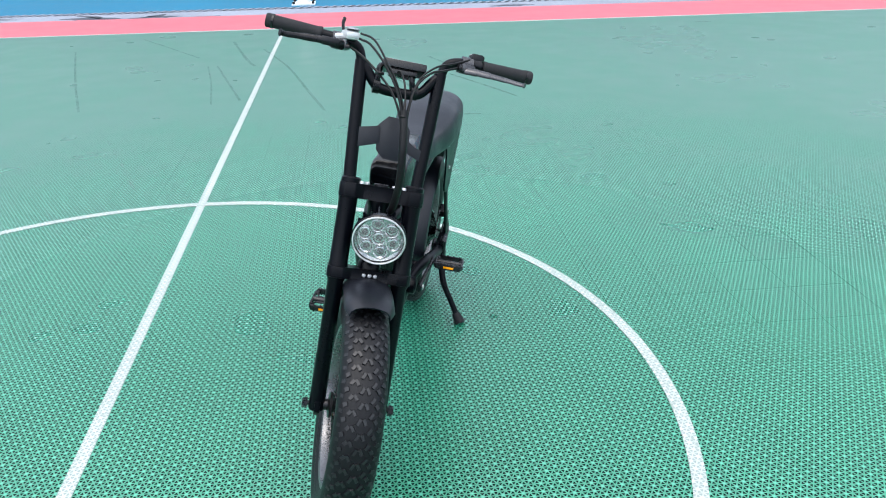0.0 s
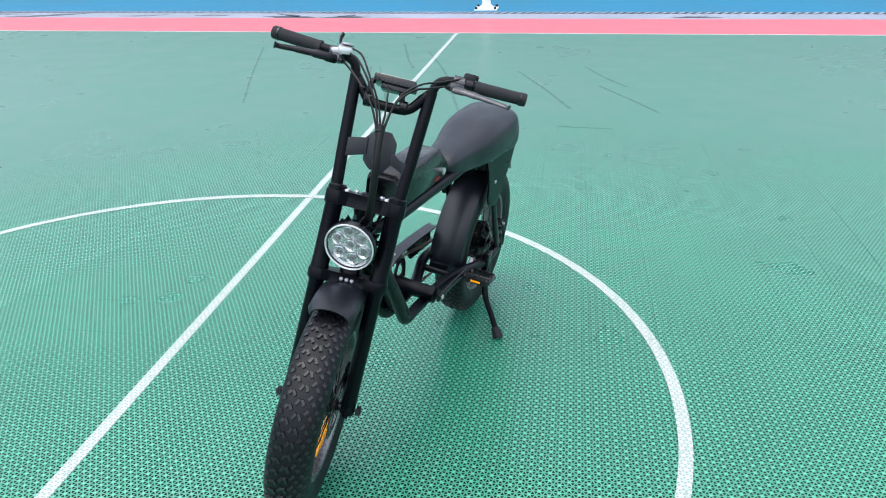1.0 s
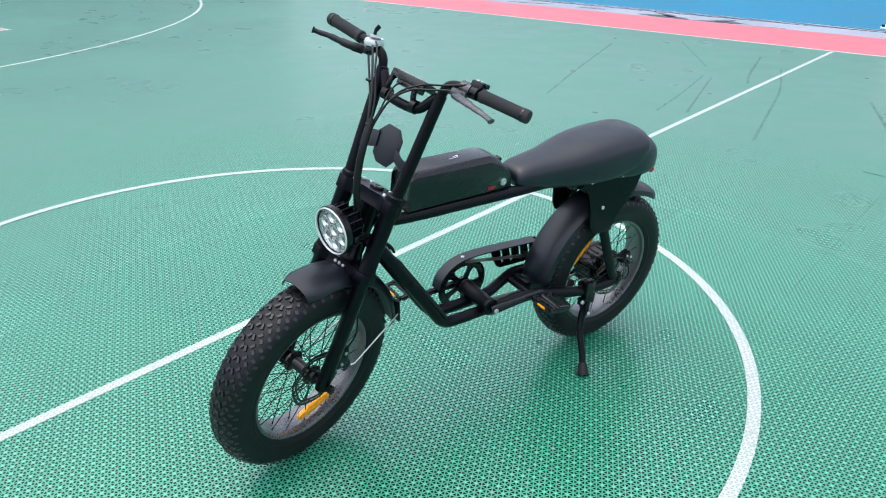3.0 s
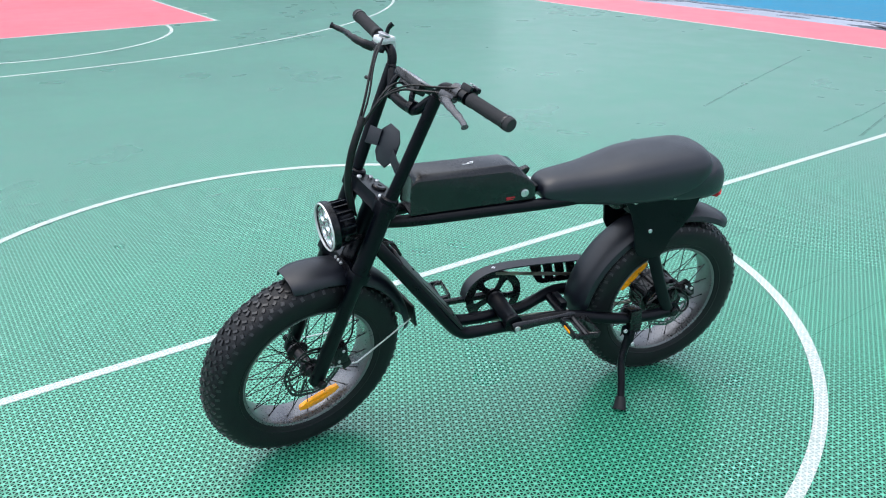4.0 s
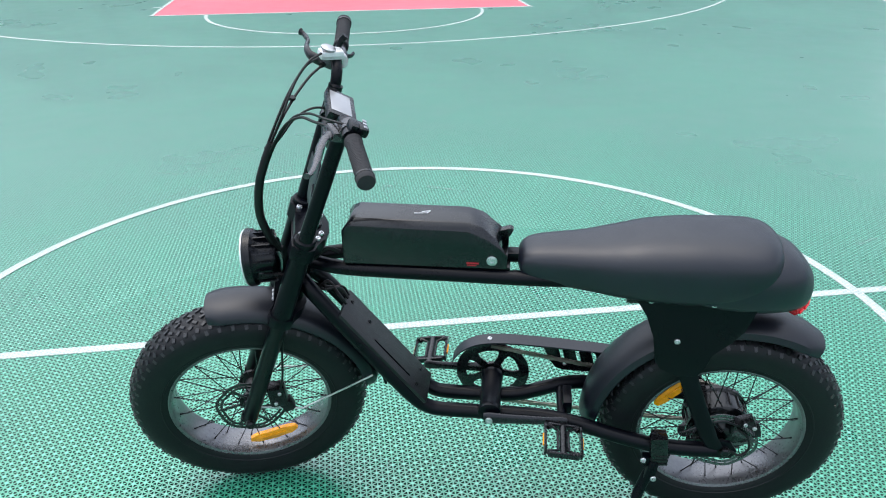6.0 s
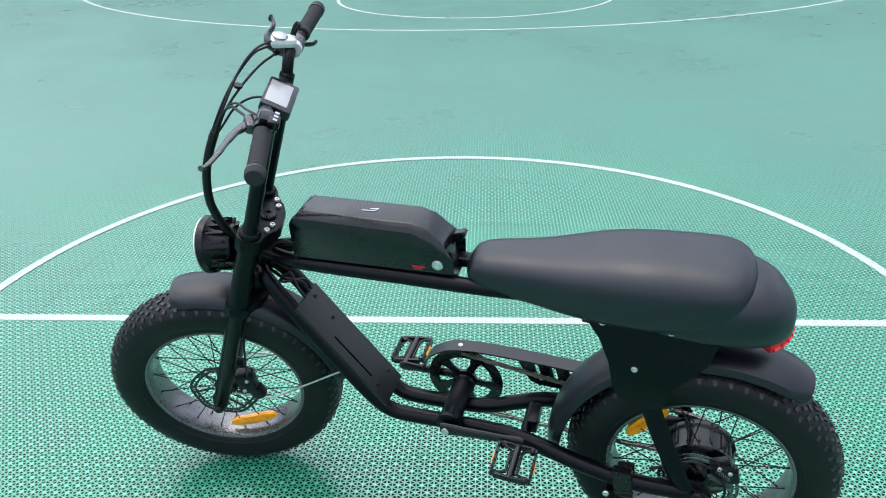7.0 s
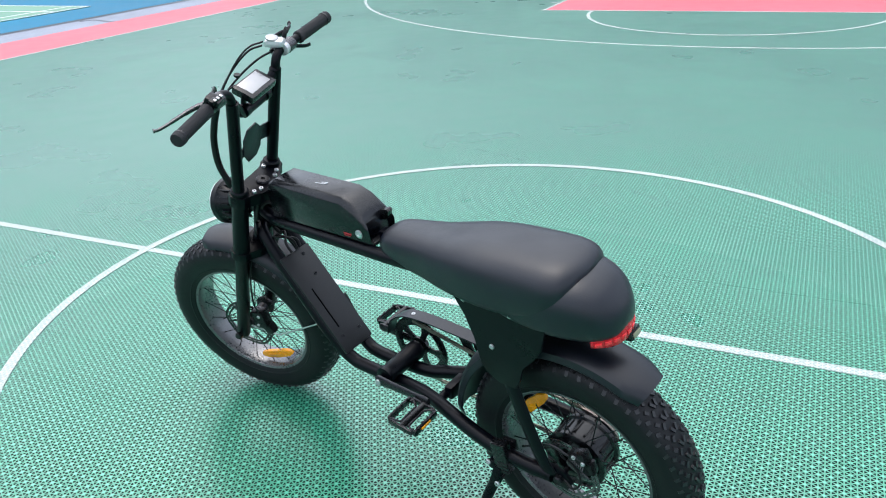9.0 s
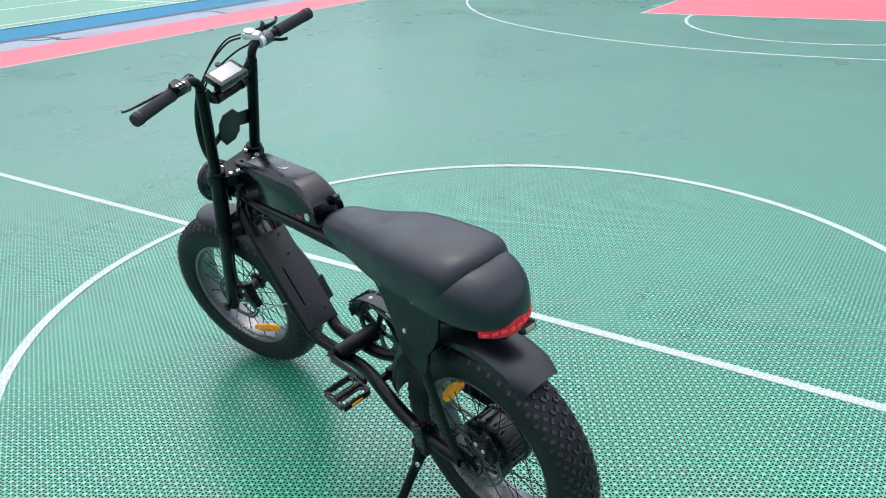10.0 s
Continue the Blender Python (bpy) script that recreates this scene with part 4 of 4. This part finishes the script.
# handlebar: risers, bars and the low cross bar; the right bar rises a little to its end
def rise(y):
    return 0.014 * max(0.0, (-y - 0.135) / 0.19)


bm = bmesh.new()
for s in (1, -1):
    tube(bm, [(0.022, 0.080 * s, -0.030), (0.022, 0.088 * s, 0.120), (0.022, 0.096 * s, 0.295)], 0.0155, 14)
    tube(bm, spline([(0.022, 0.097 * s, 0.262), (0.023, 0.098 * s, 0.296), (0.026, 0.108 * s, 0.320), (0.028, 0.132 * s, 0.331), (0.020, 0.175 * s, 0.333 + rise(0.175 * s)), (0.004, 0.325 * s, 0.333 + rise(0.325 * s))], 6), 0.0118, 14)
    tube(bm, spline([(0.022, 0.096 * s, 0.292), (0.024, 0.080 * s, 0.275), (0.026, 0.058 * s, 0.246), (0.027, 0.036 * s, 0.236), (0.028, 0.0, 0.234)], 5), 0.0125, 12)
bar = part("handlebar", bm, M_FRAME, bike, "high black riser handlebar", FORK)
for s in (1, -1):
    bm = bmesh.new()
    m = pose(0.004, 0.325 * s, 0.333 + rise(0.325 * s)) @ (Vector((-0.1, 0.994 * s, rise(0.325 * s) / 0.19)).to_track_quat("Y", "Z").to_matrix().to_4x4())
    prof = [(0.0145, -0.130), (0.0165, -0.128), (0.0165, -0.120), (0.0152, -0.117)]
    for i in range(22):
        y = -0.115 + i * 0.0046
        prof += [(0.0156, y), (0.0156, y + 0.0030), (0.0152, y + 0.0032), (0.0152, y + 0.0044)]
    prof += [(0.0166, -0.012), (0.0166, -0.002), (0.0150, 0.002), (0.006, 0.003)]
    lathe(bm, prof, FORK @ m, 24)
    grip = part("grip", bm, M_GRIP, bike, "black ribbed rubber handlebar grip")
    bm = bmesh.new()
    lathe(bm, [(0.0172, -0.016), (0.0172, -0.011)], FORK @ m, 24)
    part("lock_ring", bm, M_GLOSS, grip)
    # brake lever with its perch
    bm = bmesh.new()
    box(bm, (0.040, 0.152 * s, 0.318), (0.034, 0.040, 0.022), bevel=0.0085, turn=(0, 0, 20 * s))
    tube(bm, [(0.046, 0.136 * s, 0.317), (0.053, 0.160 * s, 0.314), (0.060, 0.174 * s, 0.311)], [0.009, 0.013, 0.010], 12, 0.6)
    lathe(bm, [(0.0175, -0.014), (0.0175, 0.014)], pose(0.021, 0.157 * s, 0.333), 16)
    lever = part("brake_lever", bm, M_LEVER, bike, "brake lever with alloy perch", FORK)
    bm = bmesh.new()
    tube(bm, spline([(x, y * s, z + rise(y * s)) for x, y, z in (((0.052, 0.150, 0.313), (0.064, 0.180, 0.311), (0.072, 0.212, 0.308), (0.079, 0.252, 0.304), (0.087, 0.280, 0.300), (0.094, 0.290, 0.299)) if s > 0 else ((0.056, 0.148, 0.314), (0.078, 0.166, 0.312), (0.086, 0.200, 0.309), (0.082, 0.244, 0.305), (0.088, 0.276, 0.300), (0.097, 0.290, 0.299)))], 6), [0.0115] * 6 + [0.0100] * 6 + [0.0082] * 6 + [0.0068] * 6 + [0.0062] * 5 + [0.0085] * 2, 12, 0.6)
    part("blade", bm, M_LEVER if s > 0 else M_DARKMETAL, lever, "", FORK)
    bm = bmesh.new()
    tube(bm, [(0.050, 0.150 * s, 0.316), (0.056, 0.130 * s, 0.314)], 0.006, 10)
    part("cable_adjuster", bm, M_DARKMETAL, lever, "", FORK)

# shifter on the right bar, switch on the left
bm = bmesh.new()
box(bm, (0.044, -0.132, 0.344), (0.052, 0.036, 0.020), bevel=0.0095, turn=(6, 12, 14))
box(bm, (0.030, -0.150, 0.340), (0.030, 0.030, 0.014), bevel=0.006, turn=(6, 12, -20))
lathe(bm, [(0.0170, -0.010), (0.0170, 0.010)], pose(0.022, -0.138, 0.333), 16)
shifter = part("gear_shifter", bm, M_SILVER, bike, "silver gear shifter on the bar", FORK)
bm = bmesh.new()
lathe(bm, [(0.016, 0.0), (0.016, 0.003), (0.013, 0.005), (0.003, 0.0055)], pose(0.052, -0.128, 0.354, 90), 18)
part("shifter_dial", bm, M_ALU, shifter, "", FORK)
bm = bmesh.new()
tube(bm, spline([(0.030, -0.148, 0.350), (0.028, -0.152, 0.368), (0.022, -0.150, 0.382)], 4), [0.006] * 5 + [0.007] * 4, 10, 0.6)
part("thumb_paddle", bm, M_PLASTIC, shifter, "black thumb paddle", FORK)
bm = bmesh.new()
tube(bm, spline([(0.012, -0.166, 0.330), (-0.008, -0.190, 0.326), (-0.014, -0.205, 0.326)], 4), 0.0055, 10, 0.7)
part("release_lever", bm, M_PLASTIC, shifter, "", FORK)
bm = bmesh.new()
box(bm, (0.012, 0.178, 0.350), (0.036, 0.030, 0.018), bevel=0.005, turn=(0, -10, 8))
lathe(bm, [(0.0165, -0.009), (0.0165, 0.009)], pose(0.020, 0.182, 0.333), 16)
box(bm, (0.006, 0.190, 0.356), (0.014, 0.022, 0.012), bevel=0.004)
switch = part("control_switch", bm, M_PLASTIC, bike, "black push-button switch on the bar", FORK)

for dy in (-0.011, 0.0, 0.011):
    bm = bmesh.new()
    box(bm, (0.002, 0.178 + dy, 0.3605), (0.008, 0.007, 0.003), bevel=0.001, turn=(0, -10, 0))
    part("button", bm, M_ALU, switch, "small pale push button", FORK)

# display on the cross bar
DISP = pose(0.019, 0.005, 0.297, 0, -10, 0)
bm = bmesh.new()
box(bm, (0, 0, -0.002), (0.060, 0.106, 0.020), bevel=0.005)
box(bm, (0.002, 0, -0.017), (0.040, 0.066, 0.016), bevel=0.005)
display = part("display", bm, M_GLOSS, bike, "black handlebar display with a grey screen", FORK @ DISP)
bm = bmesh.new()
box(bm, (0.003, 0, 0.0081), (0.044, 0.080, 0.0016), bevel=0.0006)
part("screen", bm, M_SCREEN, display, "pale grey glass screen", FORK @ DISP)
for s in (1, -1):
    bm = bmesh.new()
    tube(bm, spline([(0.028, 0.045 * s - 0.010, 0.242), (0.034, 0.042 * s - 0.012, 0.262), (0.030, 0.038 * s - 0.014, 0.284), (0.020, 0.034 * s - 0.014, 0.292)], 4), 0.0075, 10)
    lathe(bm, [(0.0175, -0.008), (0.0175, 0.008)], pose(0.027, 0.046 * s - 0.008, 0.241), 16)
    part("display_bracket", bm, M_PLASTIC, display, "", FORK)

# plate between the risers
HEX = [(-0.033, 0.113), (-0.036, 0.150), (-0.012, 0.176), (0.026, 0.174), (0.044, 0.150), (0.046, 0.106), (0.024, 0.072), (-0.012, 0.074), (-0.031, 0.092)]
ARM_R = [(-0.086, 0.138), (-0.030, 0.150), (-0.026, 0.108), (-0.084, 0.090)]
ARM_L = [(0.036, 0.130), (0.060, 0.112), (0.090, 0.104), (0.090, 0.074), (0.038, 0.098)]
turned = Matrix(((0, 1, 0, 0.028), (1, 0, 0, 0), (0, 0, 1, 0), (0, 0, 0, 1)))
bm = bmesh.new()
slab(bm, HEX, -0.002, 0.002, 0.0008, turned)
plate = part("number_board", bm, M_FENDER, bike, "blank black eight-sided board between the risers", FORK)
for arm in (ARM_R, ARM_L):
    bm = bmesh.new()
    slab(bm, arm, 0.0025, 0.0055, 0.0008, turned)
    part("board_arm", bm, M_FENDER, plate, "", FORK)

# cables from the bar to the head, gathered in front of it
for start, r, dx, dy in (
        ([(0.056, -0.128, 0.314), (0.078, -0.100, 0.296), (0.102, -0.060, 0.262), (0.122, -0.020, 0.216)], 0.0028, 0.000, -0.005),
        ([(0.070, -0.112, 0.335), (0.094, -0.085, 0.322), (0.116, -0.046, 0.278), (0.130, -0.012, 0.222)], 0.0028, 0.005, -0.002),
        ([(0.066, -0.110, 0.348), (0.090, -0.080, 0.336), (0.110, -0.050, 0.296), (0.124, -0.008, 0.228)], 0.0025, 0.003, 0.003),
        ([(0.056, 0.128, 0.314), (0.076, 0.096, 0.300), (0.098, 0.058, 0.282), (0.118, 0.026, 0.236)], 0.0028, -0.002, 0.005),
        ([(0.030, 0.165, 0.345), (0.060, 0.118, 0.322), (0.088, 0.070, 0.300), (0.112, 0.030, 0.252)], 0.0024, -0.005, 0.001),
        ([(0.036, -0.010, 0.282), (0.070, -0.004, 0.276), (0.098, 0.004, 0.250), (0.116, 0.010, 0.206)], 0.0024, 0.001, -0.001)):
    rest = [(0.134 + dx, 0.012 + dy, 0.150), (0.134 + dx, 0.020 + dy, 0.085), (0.118 + dx, 0.025 + dy, 0.022), (0.090 + dx, 0.024 + dy, -0.026), (0.056 + dx, 0.016 + dy, -0.068)]
    bm = bmesh.new()
    tube(bm, spline(start + rest, 8), r, 8)
    part("cable", bm, M_CABLE, bike, "thin black cable from the handlebar", FORK)
bm = bmesh.new()
tube(bm, spline([(0.130, 0.008, 0.186), (0.135, 0.014, 0.140), (0.134, 0.020, 0.085), (0.119, 0.025, 0.022), (0.091, 0.024, -0.026), (0.076, 0.021, -0.046)], 6), 0.0092, 12)
part("cable_sleeve", bm, M_CABLE, bike, "black sleeve round the cables", FORK)
for z, x, y in ((0.172, 0.133, 0.008), (0.262, 0.108, -0.056)):
    bm = bmesh.new()
    lathe(bm, [(0.0085, -0.003), (0.0095, 0.0), (0.0085, 0.003)], FORK @ pose(x, y, z, 90), 14)
    part("cable_tie", bm, M_CABLE, bike, "", None)
for path in ([(-0.030, 0.072, -0.450), (-0.020, 0.090, -0.380), (0.000, 0.070, -0.290), (0.0, 0.050, -0.225)],):
    bm = bmesh.new()
    tube(bm, spline(path, 8), 0.0026, 8)
    part("brake_hose", bm, M_CABLE, bike, "thin black brake cable", FORK)

# ---- drive ----
BB = Vector((0.548, 0, 0.334))
bm = bmesh.new()
ring_m = pose(BB.x, -0.084, BB.z)
lathe(bm, [(0.090, -0.0025), (0.0925, -0.0015), (0.0925, 0.0015), (0.090, 0.0025), (0.069, 0.0025), (0.067, 0.0015), (0.067, -0.0015), (0.069, -0.0025)], ring_m, 60, closed=True)
for i in range(5):
    a = 2 * math.pi * i / 5 + 0.5
    slab(bm, [(0.020, -0.010), (0.050, -0.009), (0.071, -0.016), (0.071, 0.016), (0.050, 0.009), (0.020, 0.010)], -0.002, 0.002, 0.0, ring_m @ Matrix.Rotation(a, 4, "Y"))
lathe(bm, [(0.028, -0.004), (0.028, 0.004)], ring_m, 24)
crank = part("crankset", bm, M_GLOSS, bike, "black five-arm chainring and cranks")
for s, tip, mat in ((1, Vector((0.376, 0.100, 0.352)), M_ALU), (-1, Vector((0.716, -0.108, 0.322)), M_GLOSS)):
    root = Vector((BB.x, (0.084 if s > 0 else 0.096) * s, BB.z))
    d = tip - root
    bm = bmesh.new()
    tube(bm, [root - d * 0.07, root, root.lerp(tip, 0.3), root.lerp(tip, 0.8), tip, tip + d * 0.06], [0.014, 0.0165, 0.0135, 0.0115, 0.0135, 0.010], 14, 0.55)
    arm = part("crank_arm", bm, M_CRANK if s > 0 else M_GLOSS, crank, "dark metal crank arm")
    bm = bmesh.new()
    bolt(bm, root + Vector((0, 0.008 * s, 0)), (0, s, 0), 0.009, 0.004)
    part("crank_bolt", bm, M_STEEL, crank)
    # cage pedal with amber reflectors
    tilt = -6 if s > 0 else 8
    m = pose(tip.x, tip.y + (0.054 if s > 0 else 0.062) * s, tip.z - (0.006 if s > 0 else 0), 0, tilt, 0)
    bm = bmesh.new()
    tube(bm, [(0, -0.055 * s, 0), (0, 0.045 * s, 0)], 0.0085, 12)
    tube(bm, [(0, -0.062 * s, 0), (0, -0.05 * s, 0)], 0.006, 10)
    pedal = part("pedal", bm, M_GLOSS, bike, "black cage pedal with amber reflectors", m)
    bm = bmesh.new()
    for e in (1, -1):
        box(bm, (0.041 * e, 0, 0), (0.006, 0.084, 0.019), bevel=0.002)
        box(bm, (0.0, 0.044 * e, 0), (0.070, 0.0065, 0.015), bevel=0.002)
        tube(bm, [(0.036 * e, -0.042, 0.006), (0.012 * e, -0.030, 0.0), (0.012 * e, 0.030, 0.0), (0.036 * e, 0.042, 0.006)], 0.0035, 8)
        for q in (1, -1):
            tube(bm, [(0.036 * e, 0.036 * q, 0), (0.028 * e, 0.044 * q, 0)], 0.007, 8)
        for y in (-0.030, -0.010, 0.010, 0.030):
            tube(bm, [(0.040 * e, y, -0.013), (0.040 * e, y, 0.013)], 0.0025, 6)
    part("cage", bm, M_CRANK, pedal, "", m)
    for e in (1, -1):
        bm = bmesh.new()
        box(bm, (0.0450 * e, 0.002, -0.001), (0.003, 0.034, 0.007), bevel=0.001)
        part("reflector", bm, M_AMBER, pedal, "amber pedal reflector", m)

# chain guard with its slotted panel
bm = bmesh.new()
top = [(0.652, 0.352), (0.645, 0.382), (0.626, 0.408), (0.596, 0.428), (0.560, 0.438), (0.500, 0.441), (0.400, 0.436), (0.250, 0.424)]
rows = [[(x, -0.066, z), (x, -0.106, z - 0.002), (x, -0.106, z - 0.006), (x, -0.066, z - 0.004)] for x, z in [(p.x, p.z) for p in spline([(x, 0, z) for x, z in top], 4)]]
loft(bm, rows)
guard = part("chain_guard", bm, M_FENDER, bike, "black plastic chain guard with a slotted rear panel")
bm = bmesh.new()
slab(bm, [(0.428, 0.434), (0.420, 0.400), (0.404, 0.366), (0.390, 0.344), (0.372, 0.336), (0.200, 0.328), (0.200, 0.346), (0.3705, 0.352), (0.3885, 0.418), (0.250, 0.412), (0.250, 0.421)], -0.106, -0.100)
part("panel", bm, M_GLOSS, guard)
for i in range(4):
    x = 0.3795 - 0.040 * i
    bm = bmesh.new()
    slab(bm, [(x, 0.419), (x - 0.031, 0.417), (x - 0.049, 0.349), (x - 0.018, 0.350)], -0.1055, -0.1005)
    part("slat", bm, M_GLOSS, guard)
bm = bmesh.new()
bolt(bm, (0.556, -0.086, 0.436), (0, 0, 1), 0.006, 0.004)
part("bolt", bm, M_STEEL, guard)
bm = bmesh.new()
chain = [(0.55, 0.424), (0.30, 0.376), (0.175, 0.356), (0.03, 0.342), (-0.035, 0.315), (-0.05, 0.285), (-0.02, 0.245), (0.06, 0.215), (0.55, 0.248)]
way = spline([(x, -0.074, z) for x, z in chain], 14)
for i, (p, q) in enumerate(zip(way, way[1:])):
    d = q - p
    m = Matrix.Translation((p + q) / 2) @ pose(0, 0, 0, 0, -math.degrees(math.atan2(d.z, d.x)), 0)
    for e in (1, -1):
        box(bm, (0, 0.0032 * e if i % 2 else 0.0020 * e, 0), (d.length * 1.15, 0.0012, 0.0085), m)
    box(bm, (d.length / 2, 0, 0), (0.0055, 0.0070, 0.0055), m)
part("chain", bm, M_CHAIN, bike, "dull steel roller chain")
bm = bmesh.new()
tube(bm, spline([(0.0, -0.092, 0.275), (-0.005, -0.094, 0.23), (0.03, -0.09, 0.20), (0.045, -0.084, 0.185)], 4), 0.010, 10, 0.6)
lathe(bm, [(0.022, -0.004), (0.022, 0.004)], pose(0.045, -0.070, 0.180), 16)
part("derailleur", bm, M_DARKMETAL, bike, "dark metal rear derailleur")

# kickstand: a clamp round the left stay, a hinge block and the leg
bm = bmesh.new()
box(bm, (0.150, 0.106, 0.288), (0.040, 0.026, 0.086), bevel=0.005, turn=(0, 6, 0))
box(bm, (0.146, 0.074, 0.286), (0.036, 0.012, 0.060), bevel=0.004, turn=(0, 6, 0))
stand = part("kickstand", bm, M_GLOSS, bike, "black kickstand folded out to the ground")
for z in (0.252, 0.264, 0.276):
    bm = bmesh.new()
    box(bm, (0.142, 0.119, z), (0.030, 0.004, 0.006), bevel=0.0012, turn=(0, 6, 0))
    part("rib", bm, M_GLOSS, stand)
bm = bmesh.new()
box(bm, (0.163, 0.116, 0.232), (0.024, 0.024, 0.050), bevel=0.005, turn=(14, -14, 0))
box(bm, (0.176, 0.108, 0.256), (0.018, 0.022, 0.026), bevel=0.004)
part("hinge_block", bm, M_FRAME, stand)
for x, y, z in ((0.184, 0.118, 0.262), (0.157, 0.129, 0.214)):
    bm = bmesh.new()
    bolt(bm, (x, y, z), (0, 1, 0.2), 0.007, 0.005)
    part("bolt", bm, M_STEEL, stand)
bm = bmesh.new()
tube(bm, spline([(0.160, 0.112, 0.232), (0.176, 0.122, 0.195), (0.190, 0.138, 0.155), (0.200, 0.172, 0.100), (0.211, 0.198, 0.056), (0.215, 0.206, 0.042)], 5), [0.0145] * 5 + [0.0135] * 5 + [0.0125] * 11 + [0.0135] * 5, 14, 0.85)
part("leg", bm, M_FRAME, stand, "black round stand leg")
bm = bmesh.new()
tube(bm, [(0.208, 0.192, 0.064), (0.217, 0.208, 0.044), (0.222, 0.215, 0.034)], [0.0150, 0.0185, 0.0205], 14)
part("foot", bm, M_RUBBER, stand, "black rubber foot")

# ---- court tiles ----
bm = bmesh.new()
h = STEP / 2 - GAP / 2
e = 0.0006
low = [bm.verts.new((x * h, y * h, -0.0065)) for x, y in ((-1, -1), (1, -1), (1, 1), (-1, 1))]
mid = [bm.verts.new((x * h, y * h, -e)) for x, y in ((-1, -1), (1, -1), (1, 1), (-1, 1))]
top = [bm.verts.new((x * (h - e), y * (h - e), 0)) for x, y in ((-1, -1), (1, -1), (1, 1), (-1, 1))]
bm.faces.new(top)
for a, b in ((low, mid), (mid, top)):
    for i in range(4):
        bm.faces.new((a[i], a[(i + 1) % 4], b[(i + 1) % 4], b[i]))
tile_mesh = bpy.data.meshes.new("tile")
bmesh.ops.recalc_face_normals(bm, faces=bm.faces)
bm.to_mesh(tile_mesh)
bm.free()
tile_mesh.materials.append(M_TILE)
NEAR = (-0.5, 2.75, -2.5, 3.0)
for i in range(round((NEAR[1] - NEAR[0]) / STEP)):
    for j in range(round((NEAR[3] - NEAR[2]) / STEP)):
        ob = new("tile", tile_mesh)
        ob.parent = floor
        ob.location = (NEAR[0] + (i + 0.5) * STEP, NEAR[2] + (j + 0.5) * STEP, 0)


def tiles(name, areas, material, label, holes=()):
    """The remaining tiles of one colour, joined."""
    verts, faces = [], []
    for x0, x1, y0, y1 in areas:
        for i in range(math.floor(x0 / STEP), math.ceil(x1 / STEP)):
            for j in range(math.floor(y0 / STEP), math.ceil(y1 / STEP)):
                a, b = max(i * STEP, x0), min((i + 1) * STEP, x1)
                c, d = max(j * STEP, y0), min((j + 1) * STEP, y1)
                if b - a < 0.005 or d - c < 0.005 or any(p0 <= (a + b) / 2 <= p1 and q0 <= (c + d) / 2 <= q1 for p0, p1, q0, q1 in holes):
                    continue
                n = len(verts)
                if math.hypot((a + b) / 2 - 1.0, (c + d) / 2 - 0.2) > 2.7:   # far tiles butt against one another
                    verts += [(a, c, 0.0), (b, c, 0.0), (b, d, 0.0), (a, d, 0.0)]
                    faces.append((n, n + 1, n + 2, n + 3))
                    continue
                g = GAP / 2
                verts += [(x, y, z) for z in (-0.0065, 0.0) for x, y in ((a + g, c + g), (b - g, c + g), (b - g, d - g), (a + g, d - g))]
                faces += [(n + 4, n + 5, n + 6, n + 7)] + [(n + k, n + (k + 1) % 4, n + 4 + (k + 1) % 4, n + 4 + k) for k in range(4)]
    me = bpy.data.meshes.new(name)
    me.from_pydata(verts, [], faces)
    me.materials.append(material)
    ob = new(name, me)
    ob.parent = floor
    ob["label"] = label
    tagged(ob, kind="stuff")


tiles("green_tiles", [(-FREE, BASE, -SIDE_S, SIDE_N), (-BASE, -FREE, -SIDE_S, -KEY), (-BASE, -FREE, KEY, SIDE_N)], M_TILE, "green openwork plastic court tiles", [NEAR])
tiles("pink_tiles", [(-BASE, -FREE, -KEY, KEY), (-BASE - 1.2, BASE + 1.2, SIDE_N, PINK_N), (-BASE - 1.2, BASE + 1.2, -PINK_S, -SIDE_S), (-BASE - 1.2, -BASE, -SIDE_S, SIDE_N), (BASE, BASE + 1.2, -SIDE_S, SIDE_N)], M_PINK, "pink openwork plastic court tiles")
